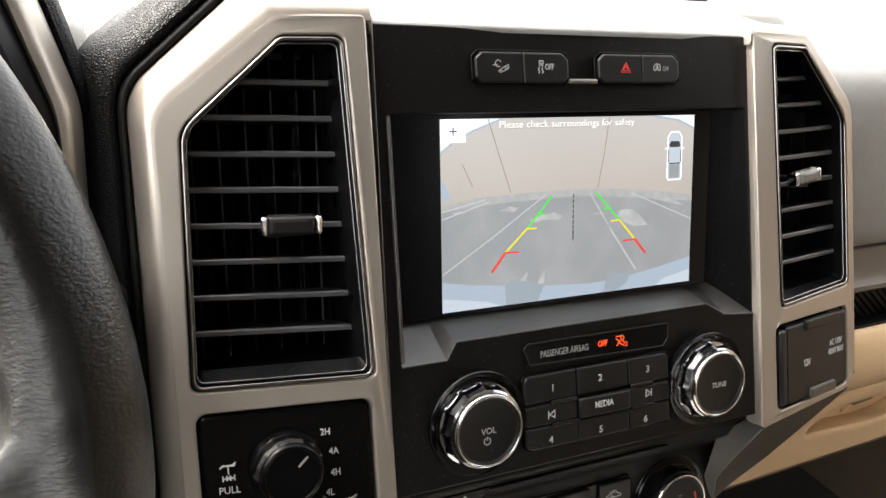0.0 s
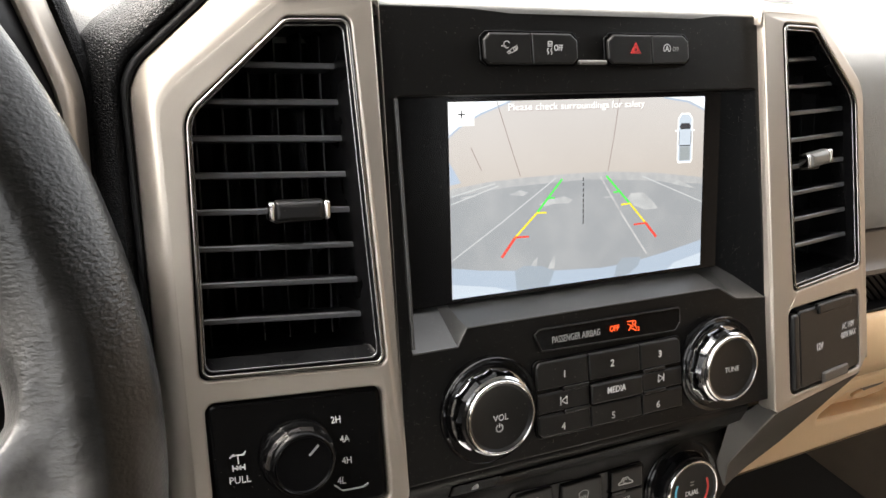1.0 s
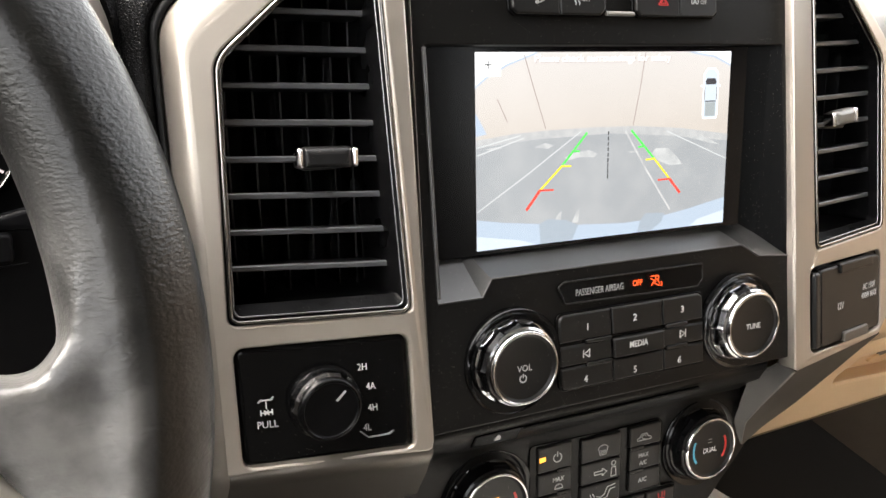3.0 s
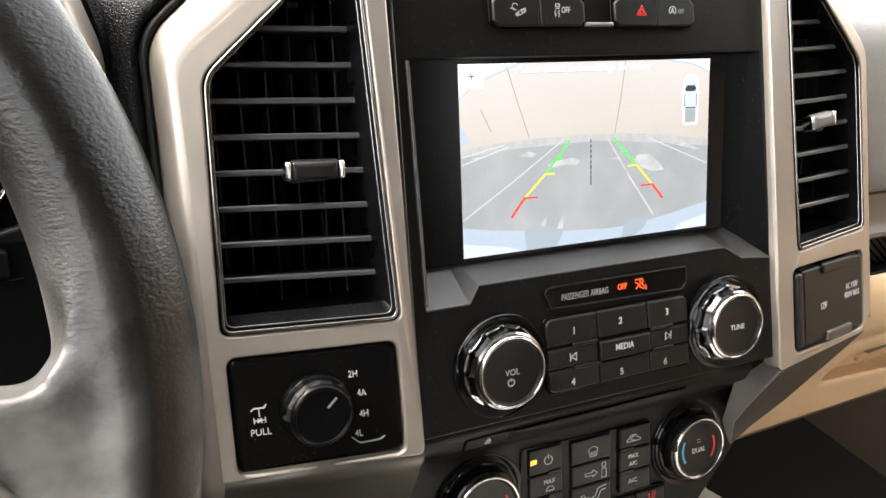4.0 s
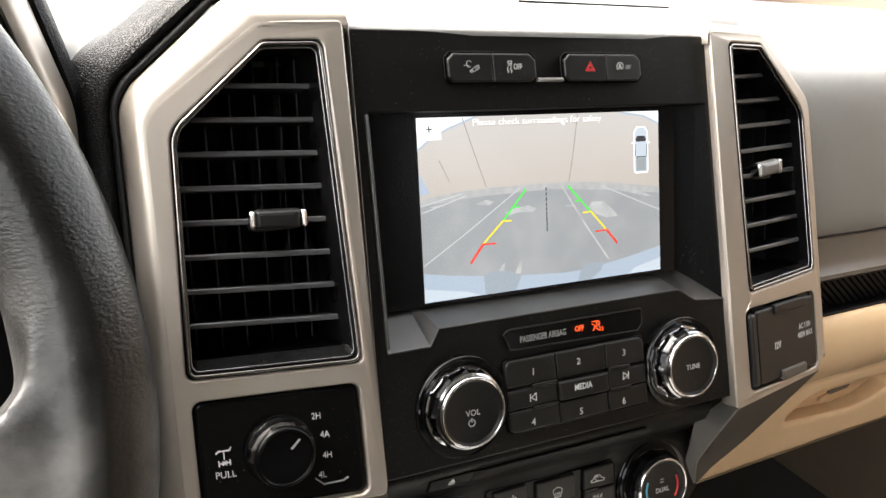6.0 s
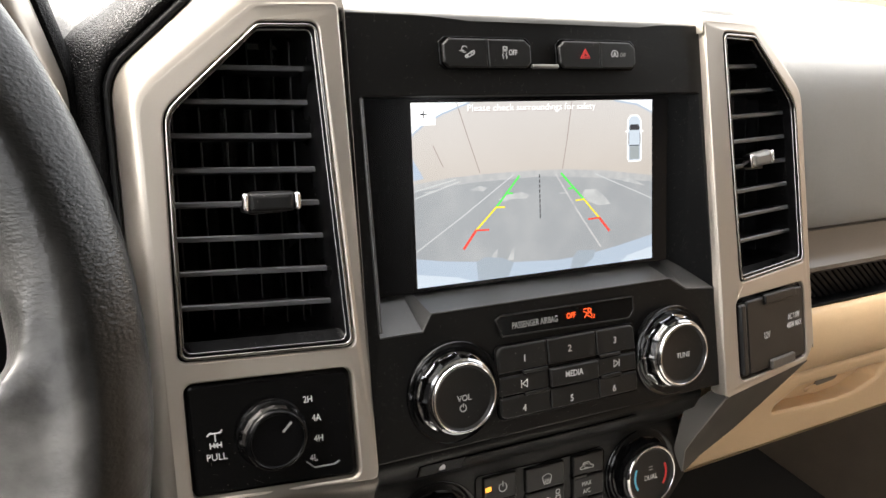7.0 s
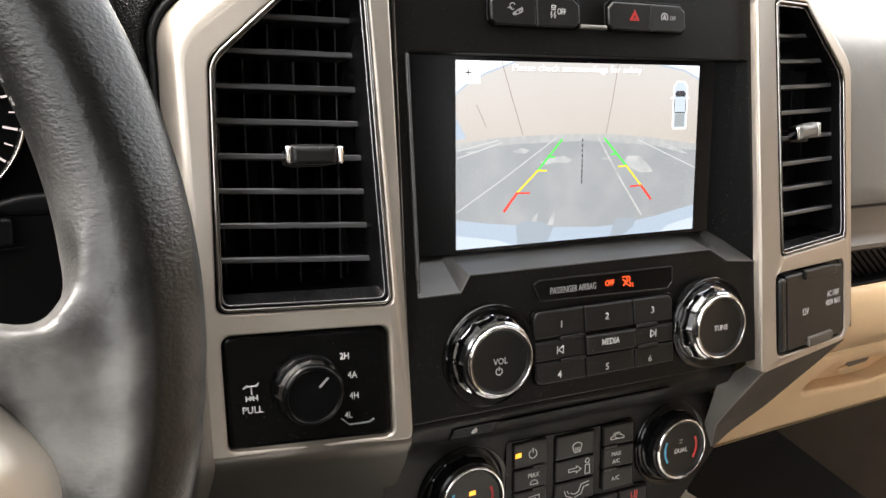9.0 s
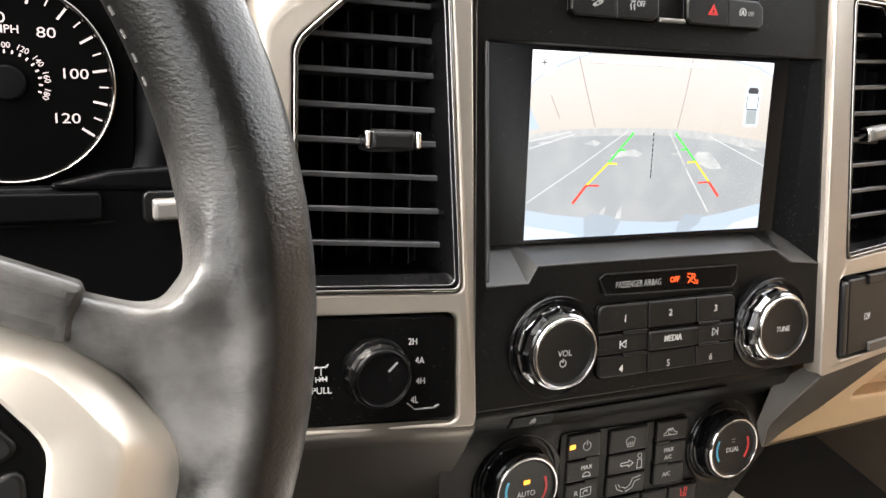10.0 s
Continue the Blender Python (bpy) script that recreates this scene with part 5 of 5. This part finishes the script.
surround = thing("cluster_trim", (-270, 20, 60), "champagne painted trim arch round the instruments", "dash trim")
loft("arch", [[(p[0] + (q[0] - p[0]) * f, y, p[1] + (q[1] - p[1]) * f) for p, q in zip(frame_in, frame_out)] for f, y in ((-0.1, 18), (0.0, 12), (0.1, 9), (0.3, 9), (0.6, 13), (0.9, 20), (1.0, 24), (1.02, 40))], CHAMPAGNE, surround, sharp=60)
hood_out = rounded([(-254, -34, 0), (-251, 70, 60), (-276, 159, 40), (-470, 176, 0)], False, 8)
loft("hood", [[(p[0] + (q[0] - p[0]) * f, y, p[1] + (q[1] - p[1]) * f) for p, q in zip(frame_out, hood_out)] for f, y in ((-0.1, 45), (-0.05, 28), (0.3, 26), (0.7, 29), (1.0, 36), (1.05, 46), (0.9, 62))], HOODLEATHER, dash, "black grained vinyl hood over the instruments", sharp=60)

# column cover under the dials, with its lever
col = thing("column_cover", (-320, -20, -50), "black plastic steering column cover with a silver lever", "column cover")
plate("panel", rounded([(-560, -140, 0), (-246, -140, 0), (-246, -16, 6), (-560, -16, 0)]), COLUMNBLACK, col, front=-12, depth=10, bevel=2, over=flat)
plate("lip", rounded([(-470, -29.4, 1), (-304.6, -29.4, 2), (-304.6, -17.8, 2), (-345, -17.4, 8), (-470, -6, 2)]), COLUMNBLACK, col, front=-20, depth=8, bevel=1.2, over=flat)
tube("seam", [(-400, -18.6, -31.2), (-310, -18.6, -30.8), (-300, -16, -30.6)], 0.4, COLUMNBLACK, col)
plate("ledge", rounded([(-330, -16, 1), (-252, -19, 1), (-252, -6, 1), (-300, -9, 1)]), COLUMNBLACK, col, front=-15, depth=8, bevel=2, over=flat)
plate("lever_slot", box_outline(-288, -258, -31.5, -17.8, 3), VENTBLACK, col, front=-18, depth=6, bevel=1, over=flat)
plate("lever", rounded([(-284.4, -30, 1.5), (-262, -29, 2), (-262, -20, 2), (-284.4, -21, 1.5)]), SILVER, col, front=-25, depth=12, bevel=2.4, over=flat, label="silver painted lever")

# ---- steering wheel ----
WC, WR, WT, WS = Vector((-454.2, -176.4, -25.0)), 181.9, -0.147, 0.022
wheel = thing("steering_wheel", tuple(WC), "worn grey-black leather steering wheel with a champagne spoke trim", "steering wheel")
WX = Vector((math.cos(WS), math.sin(WS), 0))
WN = Vector((math.sin(WS) * math.cos(WT), -math.cos(WS) * math.cos(WT), -math.sin(WT)))
WZ = WN.cross(WX) * -1
WZ = WZ if WZ.z > 0 else -WZ


def on_wheel(x, z, out=0.0):
    """A place in the wheel's own plane from panel x, z; out: towards the driver."""
    return WC + WX * (x - WC.x) + WZ * (z - WC.z) + WN * out


SEC = 56
rows = []
for k in range(120):
    a = 2 * math.pi * k / 120
    d = WX * math.cos(a) + WZ * math.sin(a)
    swell = 1.0 + 0.05 * math.exp(-((a if a < math.pi else a - 2 * math.pi) + 0.05) ** 2 / 0.08)
    row = []
    for j in range(SEC):
        b = 2 * math.pi * j / SEC
        rr, nn = 16.8 * swell * math.cos(b), 17.2 * math.sin(b)
        # a ridge along the driver's face falls off flat towards the outer edge
        hollow = 0.5 * max(0.0, nn - (17.2 - 0.8 * rr) + 1.5 * math.sin(math.pi * rr / 16.4)) if nn > 2.0 and 0 < rr < 16.4 else 0.0
        row.append(WC + d * (WR + rr) + WN * (nn - hollow))
    rows.append(row)
def wheel_plate(name, outline, material, parent, front, depth, bevel, label=""):
    me = plate_mesh(outline, (), 0, depth, bevel, flat)
    for v in me.vertices:
        v.co = on_wheel(v.co.x, v.co.z, front - v.co.y)
    return link_mesh(name, me, material, parent, label, 50)


spoke = rounded([(-322, -20, 2), (-312, -24, 6), (-296, -29, 7), (-287.4, -18, 9), (-284.5, -2, 10), (-277, 6, 4), (-276, -6, 6), (-279, -40, 10), (-280, -100, 10), (-286, -136, 4), (-296, -110, 10), (-294, -72, 10), (-296, -60, 10), (-306, -44, 10), (-318, -36, 3), (-324, -31, 2)], n=6)
bm = bmesh.new()
grid = [[bm.verts.new(p) for p in row] for row in rows]
for k in range(len(rows)):
    for j in range(SEC):
        a, b = grid[k], grid[(k + 1) % len(rows)]
        bm.faces.new((a[j], a[(j + 1) % SEC], b[(j + 1) % SEC], b[j]))
front = [bm.verts.new(on_wheel(x, z, 12.5)) for x, z in spoke]
rear = [bm.verts.new(on_wheel(x, z, -11.0)) for x, z in spoke]
mid = [bm.verts.new(on_wheel(x, z, 4.0)) for x, z in spoke]
for ring, out in ((front, 14.5), (rear, -12.0)):
    inset = []
    for (x, z), (x0, z0), (x1, z1) in zip(spoke, spoke[-1:] + spoke[:-1], spoke[1:] + spoke[:1]):
        n = Vector((z1 - z0, -(x1 - x0))).normalized()
        inset.append(bm.verts.new(on_wheel(x + n.x * 3.0, z + n.y * 3.0, out)))
    for k in range(len(ring)):
        q = (k + 1) % len(ring)
        bm.faces.new((ring[k], ring[q], inset[q], inset[k]))
    bm.faces.new(inset)
for ra, rb in ((front, mid), (mid, rear)):
    for k in range(len(spoke)):
        q = (k + 1) % len(spoke)
        bm.faces.new((ra[k], ra[q], rb[q], rb[k]))
# the spoke's wear and light and the crest's dark shade go into the colour
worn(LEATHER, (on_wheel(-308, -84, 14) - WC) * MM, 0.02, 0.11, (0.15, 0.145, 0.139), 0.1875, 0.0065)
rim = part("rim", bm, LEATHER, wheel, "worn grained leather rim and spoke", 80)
fuse = rim.modifiers.new("fuse", "REMESH")
fuse.mode, fuse.voxel_size, fuse.use_smooth_shade = "VOXEL", 0.0014, True
soften = rim.modifiers.new("soften", "SMOOTH")
soften.factor, soften.iterations = 0.5, 60
wheel_plate("spoke_cover", rounded([(-380, 4, 3), (-345, -7.5, 3), (-313.6, -20.6, 2), (-318, -34.5, 2), (-345, -23, 3), (-380, -12, 3)]), LEATHER, wheel, 15.4, 22, 4)
brow = [(-400, -12), (-345, -23.5), (-332, -27.4), (-318.6, -33.8), (-313.3, -37.6), (-308.2, -42.5), (-300.9, -51.2), (-294.6, -58.8), (-292.4, -64.4), (-295, -76), (-301, -100), (-330, -126), (-400, -126)]
crest = [(-400, -26), (-345, -34.5), (-333, -36.0), (-327, -37.2), (-322.5, -40.0), (-318.5, -44.2), (-314.2, -49.6), (-308.4, -58.2), (-307.6, -62.5), (-310.7, -74), (-316, -94), (-335, -114), (-400, -114)]
lip = [(-400, -40), (-345, -41.5), (-337, -41.8), (-333, -44.2), (-330, -48), (-327.6, -51.0), (-325.6, -54), (-324.4, -57), (-324.3, -60), (-325.8, -70), (-328.5, -90), (-345, -105), (-400, -105)]
rows = [[on_wheel(x, z, out) for x, z in line] for line, out in ((brow, -8), (brow, 6.0))]
for f, out in ((0.05, 7.6), (0.14, 8.6), (0.5, 11.4), (0.88, 14.2), (0.97, 15.6), (1.06, 16.4)):
    rows.append([on_wheel(a[0] + (b[0] - a[0]) * f, a[1] + (b[1] - a[1]) * f, out) for a, b in zip(brow, crest)])
rows += [[on_wheel(a[0] + (b[0] - a[0]) * f, a[1] + (b[1] - a[1]) * f, out) for a, b in zip(crest, lip)] for f, out in ((0.25, 17.0), (0.9, 18.6), (1.0, 18.2), (1.02, 12.0))]
loft("spoke_trim", [[tuple(p) for p in row] for row in rows], LITCHAMPAGNE, wheel, "champagne painted spoke trim", sharp=26)
pod = wheel_plate("button_pod", rounded([(-396, -40, 6), (-345, -42, 6), (-332, -45, 5), (-322.5, -58, 6), (-324.5, -92, 8), (-345, -106, 8), (-396, -106, 8)], n=6), PIANO, wheel, 17.6, 8, 1.2)
wheel_plate("button", rounded([(-345, -46, 3), (-335, -48, 3), (-328, -56, 3), (-345, -63, 2)]), BUTTON, pod, 19.4, 4, 1.4)
wheel_plate("button", rounded([(-345, -65, 2), (-328.5, -58.6, 3), (-329, -88, 4), (-345, -98, 4)]), BUTTON, pod, 19.4, 4, 1.4)
wheel_plate("hub_pad", rounded([(-530, 20, 40), (-400, 20, 40), (-392, -110, 40), (-526, -110, 40)], n=8), HOODLEATHER, wheel, 26, 30, 10)
wheel_plate("far_spoke", rounded([(-630, -8, 8), (-520, -8, 8), (-520, -110, 8), (-620, -110, 8)]), LEATHER, wheel, 10, 20, 6)
lathe("column", [(30, -150), (34, -60), (40, -20), (44, -4)], (WC.x, WC.y, WC.z - 40), PIANO, wheel, 32)
# light thread along the inner edge of the rim
for k in range(22):
    a = radians(18.9 + 2.1 * k)
    p = [WC + (WX * math.cos(a + e) + WZ * math.sin(a + e)) * (WR - 16.0) + WN * 4.0 for e in (-0.007, 0.007)]
    tube("stitch", [tuple(q) for q in p], 0.65, THREAD, wheel, sides=1)
